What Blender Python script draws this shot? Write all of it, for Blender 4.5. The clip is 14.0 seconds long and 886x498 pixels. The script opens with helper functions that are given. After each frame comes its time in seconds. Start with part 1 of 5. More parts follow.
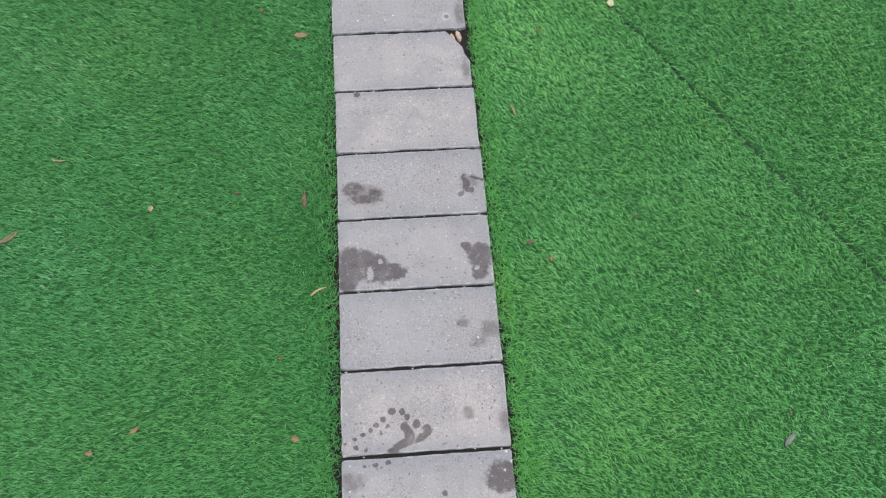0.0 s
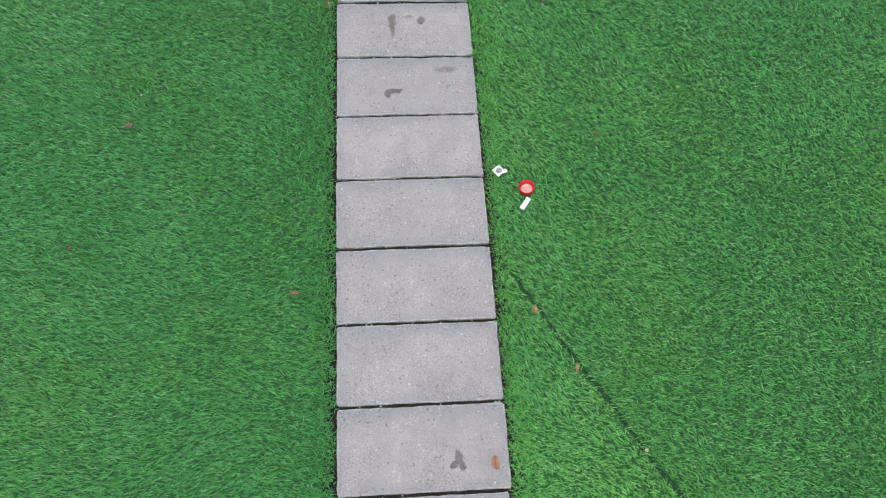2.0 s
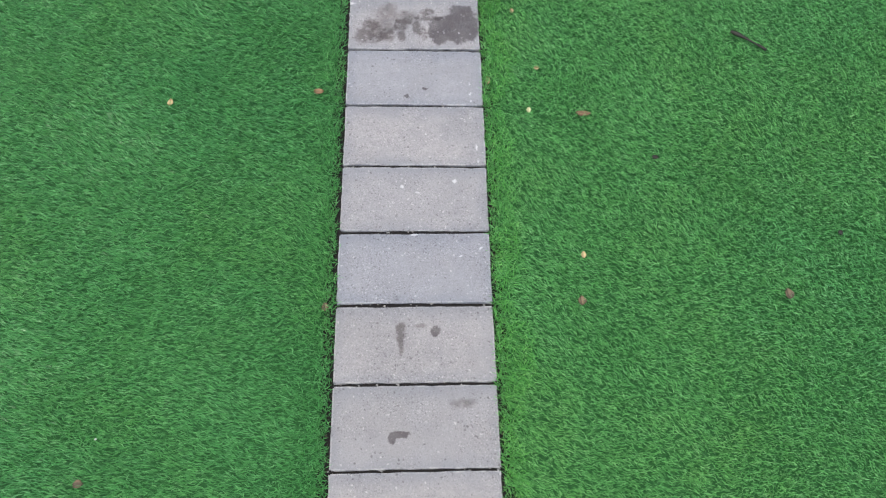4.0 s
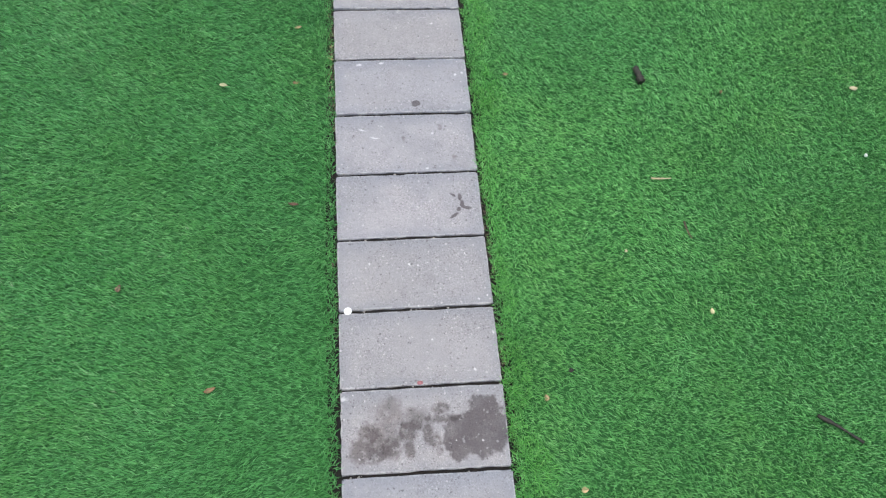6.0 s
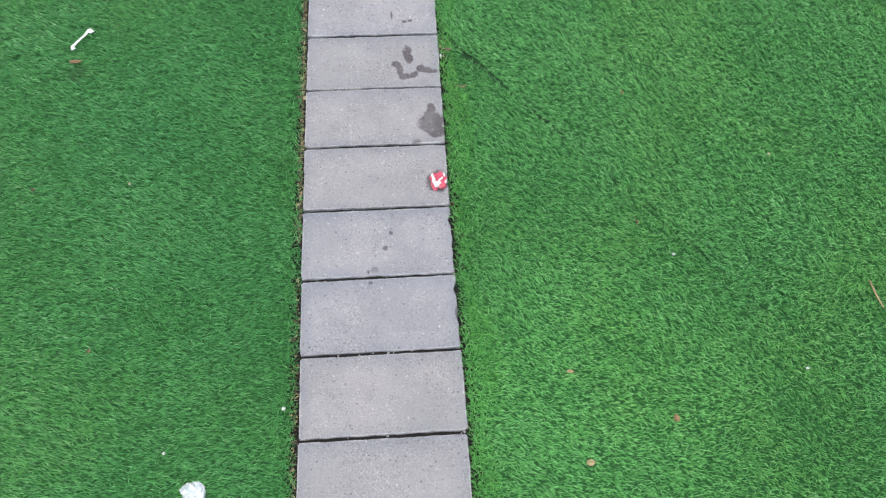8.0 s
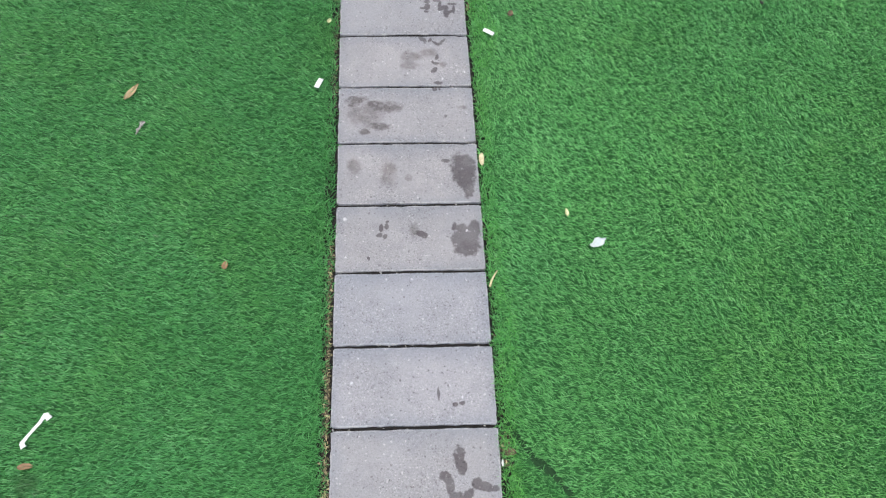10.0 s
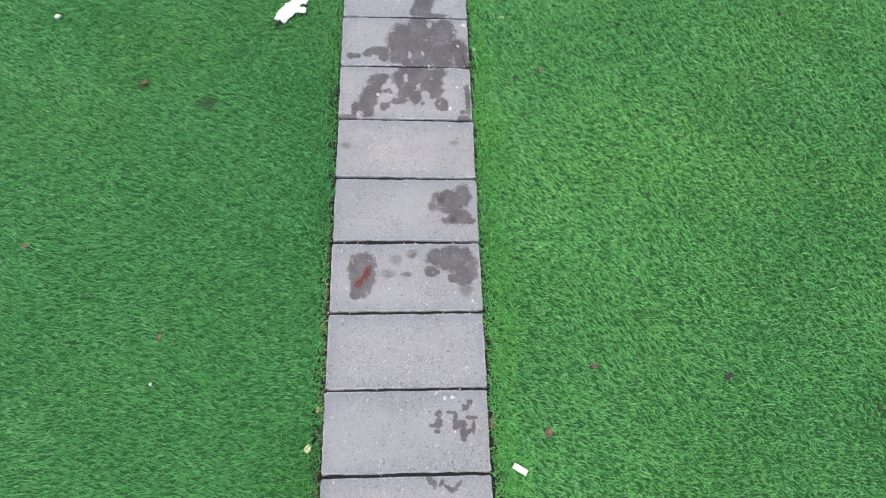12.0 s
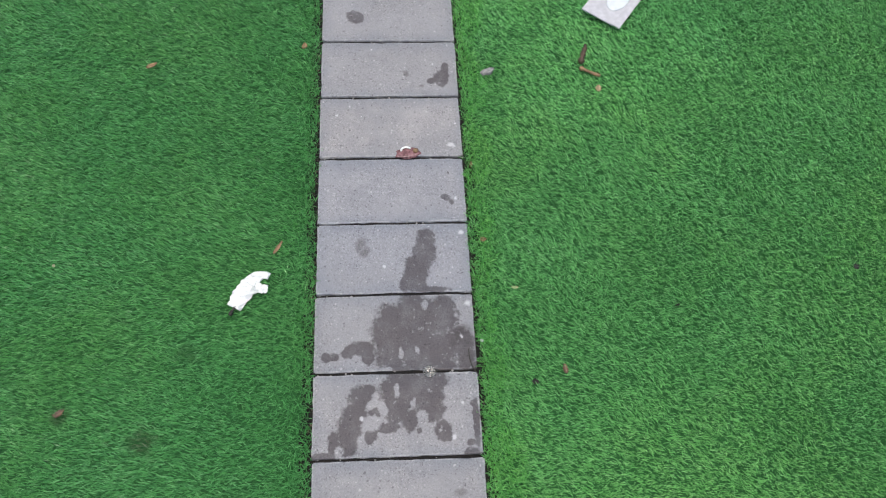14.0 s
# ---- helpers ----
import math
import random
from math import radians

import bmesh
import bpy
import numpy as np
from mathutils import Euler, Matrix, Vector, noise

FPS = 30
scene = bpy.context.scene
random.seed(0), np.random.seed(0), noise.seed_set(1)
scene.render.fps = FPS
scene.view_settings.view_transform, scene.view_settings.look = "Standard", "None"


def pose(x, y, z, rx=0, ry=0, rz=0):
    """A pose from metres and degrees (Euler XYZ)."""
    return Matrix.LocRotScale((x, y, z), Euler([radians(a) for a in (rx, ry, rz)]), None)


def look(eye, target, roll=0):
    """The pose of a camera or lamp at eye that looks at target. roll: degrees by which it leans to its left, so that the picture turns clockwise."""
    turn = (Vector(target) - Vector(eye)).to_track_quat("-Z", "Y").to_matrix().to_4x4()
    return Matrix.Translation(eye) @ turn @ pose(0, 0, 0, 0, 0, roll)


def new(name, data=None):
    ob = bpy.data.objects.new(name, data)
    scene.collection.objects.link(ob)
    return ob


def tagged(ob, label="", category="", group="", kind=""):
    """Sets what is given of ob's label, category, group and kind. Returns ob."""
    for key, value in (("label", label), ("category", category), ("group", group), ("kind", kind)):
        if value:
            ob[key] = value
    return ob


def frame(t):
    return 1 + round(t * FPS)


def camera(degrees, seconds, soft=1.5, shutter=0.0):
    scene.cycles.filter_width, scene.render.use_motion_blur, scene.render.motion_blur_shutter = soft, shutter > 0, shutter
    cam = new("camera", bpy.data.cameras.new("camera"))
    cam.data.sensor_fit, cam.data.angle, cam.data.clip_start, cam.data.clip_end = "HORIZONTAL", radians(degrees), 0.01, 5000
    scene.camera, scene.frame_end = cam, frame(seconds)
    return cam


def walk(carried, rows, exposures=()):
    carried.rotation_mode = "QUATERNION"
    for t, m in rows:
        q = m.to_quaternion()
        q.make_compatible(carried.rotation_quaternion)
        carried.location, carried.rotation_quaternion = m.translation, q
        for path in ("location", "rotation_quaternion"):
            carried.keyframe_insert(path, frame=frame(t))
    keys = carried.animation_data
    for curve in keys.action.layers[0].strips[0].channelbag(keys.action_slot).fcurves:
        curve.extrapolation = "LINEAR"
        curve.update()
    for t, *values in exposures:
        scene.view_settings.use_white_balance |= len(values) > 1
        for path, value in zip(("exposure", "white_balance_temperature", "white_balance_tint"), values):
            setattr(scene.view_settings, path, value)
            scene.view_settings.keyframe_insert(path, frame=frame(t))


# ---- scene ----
# ---------------------------------------------------------------- camera
cam = camera(62.0, 14.0, soft=1.2)
# seconds, x, y, z, yaw, pitch, roll
PATH = [
    (0, 0.1799, -0.2367, 1.7588, -7.131, -66.802, 3.306),
    (0.5, 0.2336, -0.0403, 1.7642, -2.972, -67.101, 2.379),
    (0.6, 0.2348, -0.0184, 1.7664, -2.996, -67.137, 2.579),
    (0.7, 0.0499, 0.5721, 1.7460, -13.198, -66.668, 10.720),
    (1, 0.1236, 0.7180, 1.7419, -10.892, -66.457, 8.870),
    (1.5, 0.2200, 0.9768, 1.7480, -8.415, -66.174, 6.652),
    (2, 0.1447, 1.2618, 1.7406, -9.735, -66.090, 7.132),
    (2.5, 0.0737, 1.4455, 1.7503, -9.299, -65.360, 6.222),
    (3, 0.1015, 1.6247, 1.7329, -6.678, -64.921, 4.666),
    (3.5, 0.1966, 1.9055, 1.7398, -4.262, -64.427, 3.148),
    (3.7, 0.2080, 2.0098, 1.7417, -4.295, -64.721, 3.487),
    (5.8, 0.1399, 3.2622, 1.7525, -11.118, -63.672, 8.663),
    (6, 0.0920, 3.3660, 1.7510, -12.335, -63.300, 9.0),
    (6.5, 0.0796, 3.5524, 1.7346, -12.265, -63.183, 8.851),
    (7, 0.2052, 3.8605, 1.7665, -7.375, -64.313, 6.099),
    (7.1, 0.1565, 4.2442, 1.7611, -11.979, -64.617, 9.421),
    (7.5, 0.0993, 4.4297, 1.7499, -12.503, -64.262, 9.353),
    (7.8, 0.1374, 4.5591, 1.7433, -10.621, -64.288, 7.779),
    (7.9, 0.3178, 5.0333, 1.7419, -4.243, -63.554, 1.909),
    (8, 0.2814, 5.1087, 1.7394, -5.923, -63.791, 2.589),
    (8.5, 0.1713, 5.3771, 1.7530, -9.231, -64.640, 4.875),
    (9, 0.2019, 5.6641, 1.7172, -6.551, -64.259, 4.333),
    (9.2, 0.2223, 5.7828, 1.7344, -5.324, -63.890, 4.226),
    (11.3, 0.0655, 7.1981, 1.7585, -12.321, -62.454, 8.713),
    (11.5, 0.1151, 7.3426, 1.7628, -10.909, -62.539, 8.299),
    (12, 0.1888, 7.6007, 1.7608, -6.913, -62.636, 6.130),
    (12.5, 0.1186, 7.9021, 1.7582, -9.380, -63.470, 6.471),
    (13, 0.0849, 8.1211, 1.7387, -10.157, -63.543, 6.534),
    (13.5, 0.1682, 8.4149, 1.7376, -8.870, -64.128, 6.373),
    (14, 0.1870, 8.6448, 1.7392, -9.879, -64.523, 7.747),
]
walk(cam, [(t, pose(x, y, z, 90 + pitch, 0, yaw) @ pose(0, 0, 0, 0, 0, roll)) for t, x, y, z, yaw, pitch, roll in PATH],
     exposures=((0, 0.70), (3.0, 0.66), (6.0, 0.78), (9.2, 0.76), (11.3, 0.84), (13.4, 0.82), (14, 0.53)))

# ---------------------------------------------------------------- light: a grey, bright sky
world = bpy.data.worlds.new("overcast_sky")
scene.world = world
world.use_nodes = True
wn, wl = world.node_tree.nodes, world.node_tree.links
sky = wn.new("ShaderNodeTexSky")
sky.sky_type = "NISHITA"
sky.sun_disc = False
sky.sun_elevation, sky.sun_rotation = radians(83), radians(207)
sky.air_density, sky.dust_density, sky.ozone_density = 1.0, 4.0, 1.0
wn["Background"].inputs["Strength"].default_value = 0.12
wl.new(sky.outputs[0], wn["Background"].inputs["Color"])
sun = new("sun", bpy.data.lights.new("sun", "SUN"))
sun.data.energy, sun.data.angle, sun.data.color = 1.2, radians(25), (1.0, 0.96, 0.91)
sun.matrix_world = look((-0.3, -0.6, 6.0), (0, 0, 0))


# ---------------------------------------------------------------- materials
class Mat:
    """A node material with a Principled BSDF and short ways to add nodes."""

    def __init__(self, name, rough=0.6, color=(0.5, 0.5, 0.5)):
        self.m = bpy.data.materials.new(name)
        self.m.use_nodes = True
        self.n, self.l = self.m.node_tree.nodes, self.m.node_tree.links
        self.b = self.n["Principled BSDF"]
        self.b.inputs["Roughness"].default_value = rough
        self.b.inputs["Base Color"].default_value = (*color, 1)

    def put(self, socket, value):
        if isinstance(value, bpy.types.NodeSocket):
            self.l.new(value, socket)
        elif isinstance(value, tuple) and socket.type == "RGBA":
            socket.default_value = (*value[:3], 1)
        else:
            socket.default_value = value

    def math(self, op, a, b=0.0, c=0.0, clamp=False):
        x = self.n.new("ShaderNodeMath")
        x.operation, x.use_clamp = op, clamp
        for s, v in zip(x.inputs, (a, b, c)):
            self.put(s, v)
        return x.outputs[0]

    def vmath(self, op, a, b=(0, 0, 0)):
        x = self.n.new("ShaderNodeVectorMath")
        x.operation = op
        self.put(x.inputs[0], a)
        if op == "SCALE":
            self.put(x.inputs["Scale"], b)
        else:
            self.put(x.inputs[1], b)
        return x.outputs["Value"] if op == "LENGTH" else x.outputs["Vector"]

    def noise(self, vec, scale, detail=3.0, rough=0.55, color=False):
        x = self.n.new("ShaderNodeTexNoise")
        self.put(x.inputs["Vector"], vec)
        x.inputs["Scale"].default_value, x.inputs["Detail"].default_value, x.inputs["Roughness"].default_value = scale, detail, rough
        return x.outputs["Color" if color else "Fac"]

    def voronoi(self, vec, scale):
        x = self.n.new("ShaderNodeTexVoronoi")
        self.put(x.inputs["Vector"], vec)
        x.inputs["Scale"].default_value = scale
        return x.outputs["Distance"], x.outputs["Color"]

    def ramp(self, v, lo, hi, a=0.0, b=1.0):
        x = self.n.new("ShaderNodeMapRange")
        x.interpolation_type = "SMOOTHSTEP"
        for s, q in zip(x.inputs, (v, lo, hi, a, b)):
            self.put(s, q)
        return x.outputs[0]

    def mix(self, f, a, b, blend="MIX"):
        x = self.n.new("ShaderNodeMix")
        x.data_type, x.blend_type = "RGBA", blend
        self.put(x.inputs[0], f)
        self.put(x.inputs[6], a)
        self.put(x.inputs[7], b)
        return x.outputs[2]

    def bump(self, h, distance, strength=1.0):
        x = self.n.new("ShaderNodeBump")
        x.inputs["Distance"].default_value, x.inputs["Strength"].default_value = distance, strength
        self.put(x.inputs["Height"], h)
        self.put(self.b.inputs["Normal"], x.outputs[0])

    def coords(self, which="Object"):
        return self.n.new("ShaderNodeTexCoord").outputs[which]

    def chance(self):
        return self.n.new("ShaderNodeObjectInfo").outputs["Random"]

    def color(self, v):
        self.put(self.b.inputs["Base Color"], v)

    def rough(self, v):
        self.put(self.b.inputs["Roughness"], v)


def concrete(name, hard=(), mid=(), soft=(), white=(), ring=(), bare=()):
    """Grey concrete paving with exposed grains, a worn middle, and wet or dirty patches given as ellipses (x, y, rx, ry, turn)."""
    m = Mat(name, 0.85)
    at = m.coords()
    r = m.chance()
    jump = m.n.new("ShaderNodeCombineXYZ")
    for k, f in enumerate((31.0, 17.0, 53.0)):
        m.put(jump.inputs[k], m.math("MULTIPLY", r, f))
    p = m.vmath("ADD", at, jump.outputs[0])
    tint = m.mix(r, (0.322, 0.322, 0.324), (0.380, 0.365, 0.352))
    c = m.mix(m.ramp(m.noise(p, 9, 5, 0.6), 0.35, 0.68), tint, (0.298, 0.296, 0.294))
    c = m.mix(m.ramp(m.noise(p, 4.5, 3), 0.5, 0.75, 0, 0.24), c, (0.366, 0.352, 0.338))
    xyz = m.n.new("ShaderNodeSeparateXYZ")
    m.put(xyz.inputs[0], at)
    edge = m.math("MINIMUM", m.math("SUBTRACT", 0.2, m.math("ABSOLUTE", xyz.outputs[0])), m.math("SUBTRACT", 0.1, m.math("ABSOLUTE", xyz.outputs[1])))
    edge = m.math("ADD", edge, m.math("MULTIPLY", m.math("SUBTRACT", m.noise(p, 14, 3), 0.5), 0.07))
    c = m.mix(m.ramp(edge, -0.01, 0.040, 0.50, 0.0), c, (0.222, 0.238, 0.254))
    far = m.math("ADD", xyz.outputs[1], m.math("MULTIPLY", m.math("SUBTRACT", m.noise(p, 10, 3), 0.5), 0.09))
    c = m.mix(m.ramp(far, 0.035, 0.095, 0.0, 0.40), c, (0.235, 0.248, 0.264))
    rim = m.math("MINIMUM", m.math("SUBTRACT", 0.2, m.math("ABSOLUTE", xyz.outputs[0])), m.math("SUBTRACT", 0.1, m.math("ABSOLUTE", xyz.outputs[1])))
    c = m.mix(m.math("MULTIPLY", m.ramp(rim, 0.003, 0.008, 0.75, 0.0), m.ramp(m.noise(p, 35, 3), 0.4, 0.6, 0.15, 1.0)), c, (0.48, 0.48, 0.47))
    grain = m.noise(p, 260, 3, 0.75)
    worn = m.ramp(m.noise(p, 7, 3), 0.35, 0.65, 0.45, 1.0)
    c = m.mix(m.math("MULTIPLY", m.ramp(grain, 0.42, 0.62), m.math("MULTIPLY", worn, 0.46)), c, m.mix(1.0, c, (0.58, 0.57, 0.58), "MULTIPLY"))
    c = m.mix(m.math("MULTIPLY", m.ramp(grain, 0.46, 0.30), m.math("MULTIPLY", worn, 0.40)), c, m.mix(1.0, c, (1.45, 1.43, 1.40), "MULTIPLY"))
    d0, cell0 = m.voronoi(m.vmath("ADD", p, m.vmath("SCALE", m.noise(p, 300, 1, 0.5, True), 0.004)), 290)
    hue0 = m.n.new("ShaderNodeSeparateColor")
    m.put(hue0.inputs[0], cell0)
    dot = m.math("MULTIPLY", m.ramp(d0, 0.25, 0.6, 1, 0), worn)
    c = m.mix(m.math("MULTIPLY", dot, m.ramp(hue0.outputs[0], 0.66, 0.88, 0, 0.75)), c, m.mix(1.0, c, (0.42, 0.41, 0.41), "MULTIPLY"))
    c = m.mix(m.math("MULTIPLY", dot, m.ramp(hue0.outputs[1], 0.68, 0.88, 0, 0.75)), c, m.mix(1.0, c, (1.5, 1.48, 1.44), "MULTIPLY"))
    blot = m.noise(p, 28, 4, 0.65)
    c = m.mix(m.ramp(blot, 0.52, 0.72, 0, 0.30), c, m.mix(1.0, c, (0.72, 0.72, 0.76), "MULTIPLY"))
    bent = m.vmath("ADD", p, m.vmath("SCALE", m.noise(p, 90, 2, 0.5, True), 0.012))
    d, cell = m.voronoi(bent, 120)
    hue = m.n.new("ShaderNodeSeparateColor")
    m.put(hue.inputs[0], cell)
    spot = m.ramp(d, 0.15, 0.40, 1, 0)
    c = m.mix(m.math("MULTIPLY", spot, m.ramp(hue.outputs[0], 0.90, 0.96, 0, 0.6)), c, (0.58, 0.56, 0.54))
    c = m.mix(m.math("MULTIPLY", spot, m.ramp(hue.outputs[1], 0.86, 0.94, 0, 0.75)), c, (0.11, 0.105, 0.105))
    d2, cell2 = m.voronoi(bent, 30)
    hue2 = m.n.new("ShaderNodeSeparateColor")
    m.put(hue2.inputs[0], cell2)
    c = m.mix(m.math("MULTIPLY", m.ramp(d2, 0.05, 0.11, 1, 0), m.ramp(hue2.outputs[2], 0.88, 0.95, 0, 0.85)), c, (0.70, 0.69, 0.68))
    flat = m.vmath("MULTIPLY", m.vmath("ADD", at, m.vmath("SCALE", m.vmath("SUBTRACT", m.noise(p, 80, 3, 0.6, True), (0.5, 0.5, 0.5)), 0.011)), (1, 1, 0))
    ragged = m.math("ADD", m.math("MULTIPLY", m.math("SUBTRACT", m.noise(p, 38, 4, 0.6), 0.5), 1.2), m.math("MULTIPLY", m.math("SUBTRACT", m.noise(p, 130, 3), 0.5), 0.5))

    def field(patches):
        best = None
        for x, y, rx, ry, turn in patches:
            k = m.n.new("ShaderNodeMapping")
            k.vector_type = "TEXTURE"
            m.put(k.inputs["Vector"], flat)
            k.inputs["Location"].default_value = (x, y, 0)
            k.inputs["Rotation"].default_value = (0, 0, radians(turn))
            k.inputs["Scale"].default_value = (rx, ry, 1)
            v = m.vmath("LENGTH", k.outputs[0])
            best = v if best is None else m.math("SMOOTH_MIN", best, v, 0.35)
        return m.math("SUBTRACT", m.math("ADD", best, ragged), 0.08)

    wet = None
    if mid:
        f = m.math("MULTIPLY", m.ramp(field(mid), 0.55, 1.2, 0.78, 0.0), m.ramp(m.noise(p, 60, 4), 0.32, 0.52, 0.35, 1))
        c = m.mix(f, c, m.mix(1.0, c, (0.33, 0.288, 0.280), "MULTIPLY"))
    if soft:
        f = m.math("MULTIPLY", m.ramp(field(soft), 0.35, 1.25, 0.60, 0.0), m.ramp(m.noise(p, 40, 4), 0.3, 0.6, 0.5, 1))
        c = m.mix(f, c, m.mix(1.0, c, (0.34, 0.290, 0.275), "MULTIPLY"))
    if hard:
        gap = m.ramp(m.noise(p, 75, 3), 0.29, 0.38, 0.4, 1)
        if bare:
            gap = m.math("MULTIPLY", gap, m.ramp(field(bare), 0.7, 1.2, 0.0, 1.0))
        wet = m.math("MULTIPLY", m.ramp(field(hard), 0.80, 1.14, 0.95, 0.0), m.math("MULTIPLY", gap, m.ramp(m.noise(p, 18, 3), 0.3, 0.6, 0.8, 1.0)))
        c = m.mix(wet, c, m.mix(1.0, c, (0.275, 0.243, 0.246), "MULTIPLY"))
    if ring:
        v = field(ring)
        c = m.mix(m.ramp(m.math("ABSOLUTE", m.math("SUBTRACT", v, 0.8)), 0.1, 0.4, 0.42, 0), c, (0.50, 0.49, 0.49))
        c = m.mix(m.ramp(v, 0.2, 0.6, 0.7, 0), c, (0.12, 0.115, 0.12))
    if white:
        c = m.mix(m.ramp(field(white), 0.2, 1.0, 0.62, 0), c, (0.72, 0.71, 0.70))
    m.color(m.mix(1.0, c, m.n.new("ShaderNodeObjectInfo").outputs["Color"], "MULTIPLY"))
    m.rough(m.math("SUBTRACT", 0.88, m.math("MULTIPLY", wet, 0.42)) if wet else 0.88)
    m.bump(m.math("ADD", m.math("MULTIPLY", grain, 0.7), m.noise(p, 60, 4)), 0.0036, 0.9)
    return m.m


def turf_fibre(name, deep, mid, tip, soiled=(), lighter_areas=()):
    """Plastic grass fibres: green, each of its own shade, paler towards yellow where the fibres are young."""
    m = Mat(name, 0.33)
    g = m.n.new("ShaderNodeNewGeometry")
    at = m.coords()
    r = g.outputs["Random Per Island"]
    c = m.mix(m.ramp(r, 0.0, 0.75), deep, mid)
    c = m.mix(m.ramp(r, 0.72, 1.0, 0, 0.9), c, tip)
    c = m.mix(m.ramp(m.noise(at, 2.2, 3), 0.42, 0.66, 0, 0.45), c, m.mix(1.0, c, (1.22, 1.03, 0.84), "MULTIPLY"))
    c = m.mix(m.ramp(m.noise(at, 1.1, 2), 0.48, 0.7, 0, 0.4), c, m.mix(1.0, c, (0.75, 0.95, 1.25), "MULTIPLY"))
    # Ragged round areas of a lighter green, each about its own (x, y).
    for x, y, size, how in lighter_areas:
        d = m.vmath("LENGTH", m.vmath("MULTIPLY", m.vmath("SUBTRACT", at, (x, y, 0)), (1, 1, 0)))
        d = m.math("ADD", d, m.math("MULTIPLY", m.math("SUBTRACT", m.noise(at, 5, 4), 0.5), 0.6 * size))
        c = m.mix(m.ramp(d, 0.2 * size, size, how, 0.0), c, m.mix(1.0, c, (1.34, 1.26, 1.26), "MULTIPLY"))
    for x, y, size, how in soiled:
        d = m.vmath("LENGTH", m.vmath("MULTIPLY", m.vmath("SUBTRACT", at, (x, y, 0)), (1, 1, 0)))
        d = m.math("ADD", d, m.math("MULTIPLY", m.math("SUBTRACT", m.noise(at, 45, 3), 0.5), 1.4 * size))
        c = m.mix(m.ramp(d, 0.2 * size, size, how, 0.0), c, (0.050, 0.062, 0.026))
    m.color(c)
    m.b.inputs["Specular IOR Level"].default_value = 0.6
    thin = m.n.new("ShaderNodeBsdfTranslucent")
    m.put(thin.inputs["Color"], c)
    blend = m.n.new("ShaderNodeMixShader")
    blend.inputs[0].default_value = 0.33
    m.l.new(m.b.outputs[0], blend.inputs[1])
    m.l.new(thin.outputs[0], blend.inputs[2])
    m.l.new(blend.outputs[0], m.n["Material Output"].inputs["Surface"])
    return m.m


def backing(name, a, b, scale, rough=0.9, bump=0.01):
    m = Mat(name, rough)
    at = m.coords()
    n1 = m.noise(at, scale, 5, 0.65)
    c = m.mix(m.ramp(n1, 0.3, 0.7), a, b)
    c = m.mix(m.ramp(m.noise(at, scale * 0.06, 3), 0.35, 0.7, 0, 0.4), c, a)
    m.color(c)
    m.bump(n1, bump, 0.8)
    return m.m


def dry(name, a, b, scale=120, rough=0.7):
    """Dry plant matter, two shades with fibres along it."""
    m = Mat(name, rough)
    at = m.coords()
    c = m.mix(m.ramp(m.noise(m.vmath("MULTIPLY", at, (0.3, 1, 1)), scale, 4), 0.35, 0.65), a, b)
    k = m.mix(m.chance(), (0.75, 0.75, 0.75), (1.2, 1.15, 1.1))
    m.color(m.mix(1.0, c, k, "MULTIPLY"))
    m.bump(m.noise(at, scale * 2, 3), 0.001, 0.5)
    return m.m


def plain(name, color, rough=0.5, vary=0.12, scale=60):
    m = Mat(name, rough)
    dark = tuple(v * (1 - 2 * vary) for v in color)
    n1 = m.noise(m.coords(), scale, 4)
    m.color(m.mix(m.ramp(n1, 0.3, 0.75), dark, color))
    m.bump(n1, 0.0008, 0.4)
    return m.m


FIBRE_LEFT = turf_fibre("turf_fibre_left", (0.066, 0.244, 0.068), (0.121, 0.426, 0.122), (0.223, 0.562, 0.212),
                        ((-0.578, 9.060, 0.030, 0.6), (-0.385, 8.992, 0.042, 0.75), (-0.30, 9.20, 0.04, 0.35), (-0.676, 6.600, 0.045, 0.45), (-0.733, 4.851, 0.05, 0.25)))
FIBRE_RIGHT = turf_fibre("turf_fibre_right", (0.091, 0.307, 0.085), (0.170, 0.519, 0.155), (0.297, 0.657, 0.260), lighter_areas=((0.55, 1.3, 0.50, 0.6),))
FIBRE_MIDDLE = turf_fibre("turf_fibre_middle", (0.085, 0.292, 0.078), (0.161, 0.498, 0.146), (0.286, 0.641, 0.251), lighter_areas=((0.60, 4.4, 0.60, 0.8), (0.70, 5.5, 0.60, 0.9), (1.15, 4.9, 0.5, 0.4)))
FIBRE_FAR = turf_fibre("turf_fibre_far", (0.098, 0.318, 0.089), (0.178, 0.535, 0.163), (0.307, 0.673, 0.270), lighter_areas=((0.70, 7.5, 0.60, 0.5), (0.80, 8.7, 0.60, 0.5), (0.85, 10.2, 0.70, 0.8)))
FIBRE_EDGE = turf_fibre("turf_fibre_edge", (0.085, 0.307, 0.064), (0.159, 0.525, 0.114), (0.302, 0.678, 0.217))
GROUND = backing("turf_backing", (0.017, 0.098, 0.023), (0.038, 0.182, 0.044), 260, 0.85)
# Darker copy of the turf backing, for the shade inside the seams.
SEAM_SHADE = backing("seam_shade_backing", (0.008, 0.040, 0.011), (0.020, 0.085, 0.022), 120, 0.9)
SOIL = backing("dark_soil", (0.005, 0.005, 0.005), (0.018, 0.015, 0.012), 140, 0.95, 0.012)
CRUMB = dry("soil_crumbs", (0.016, 0.014, 0.011), (0.10, 0.083, 0.054), 90)
LITTER = Mat("dead_plant_litter", 0.8)
grains = LITTER.n.new("ShaderNodeNewGeometry").outputs["Random Per Island"]
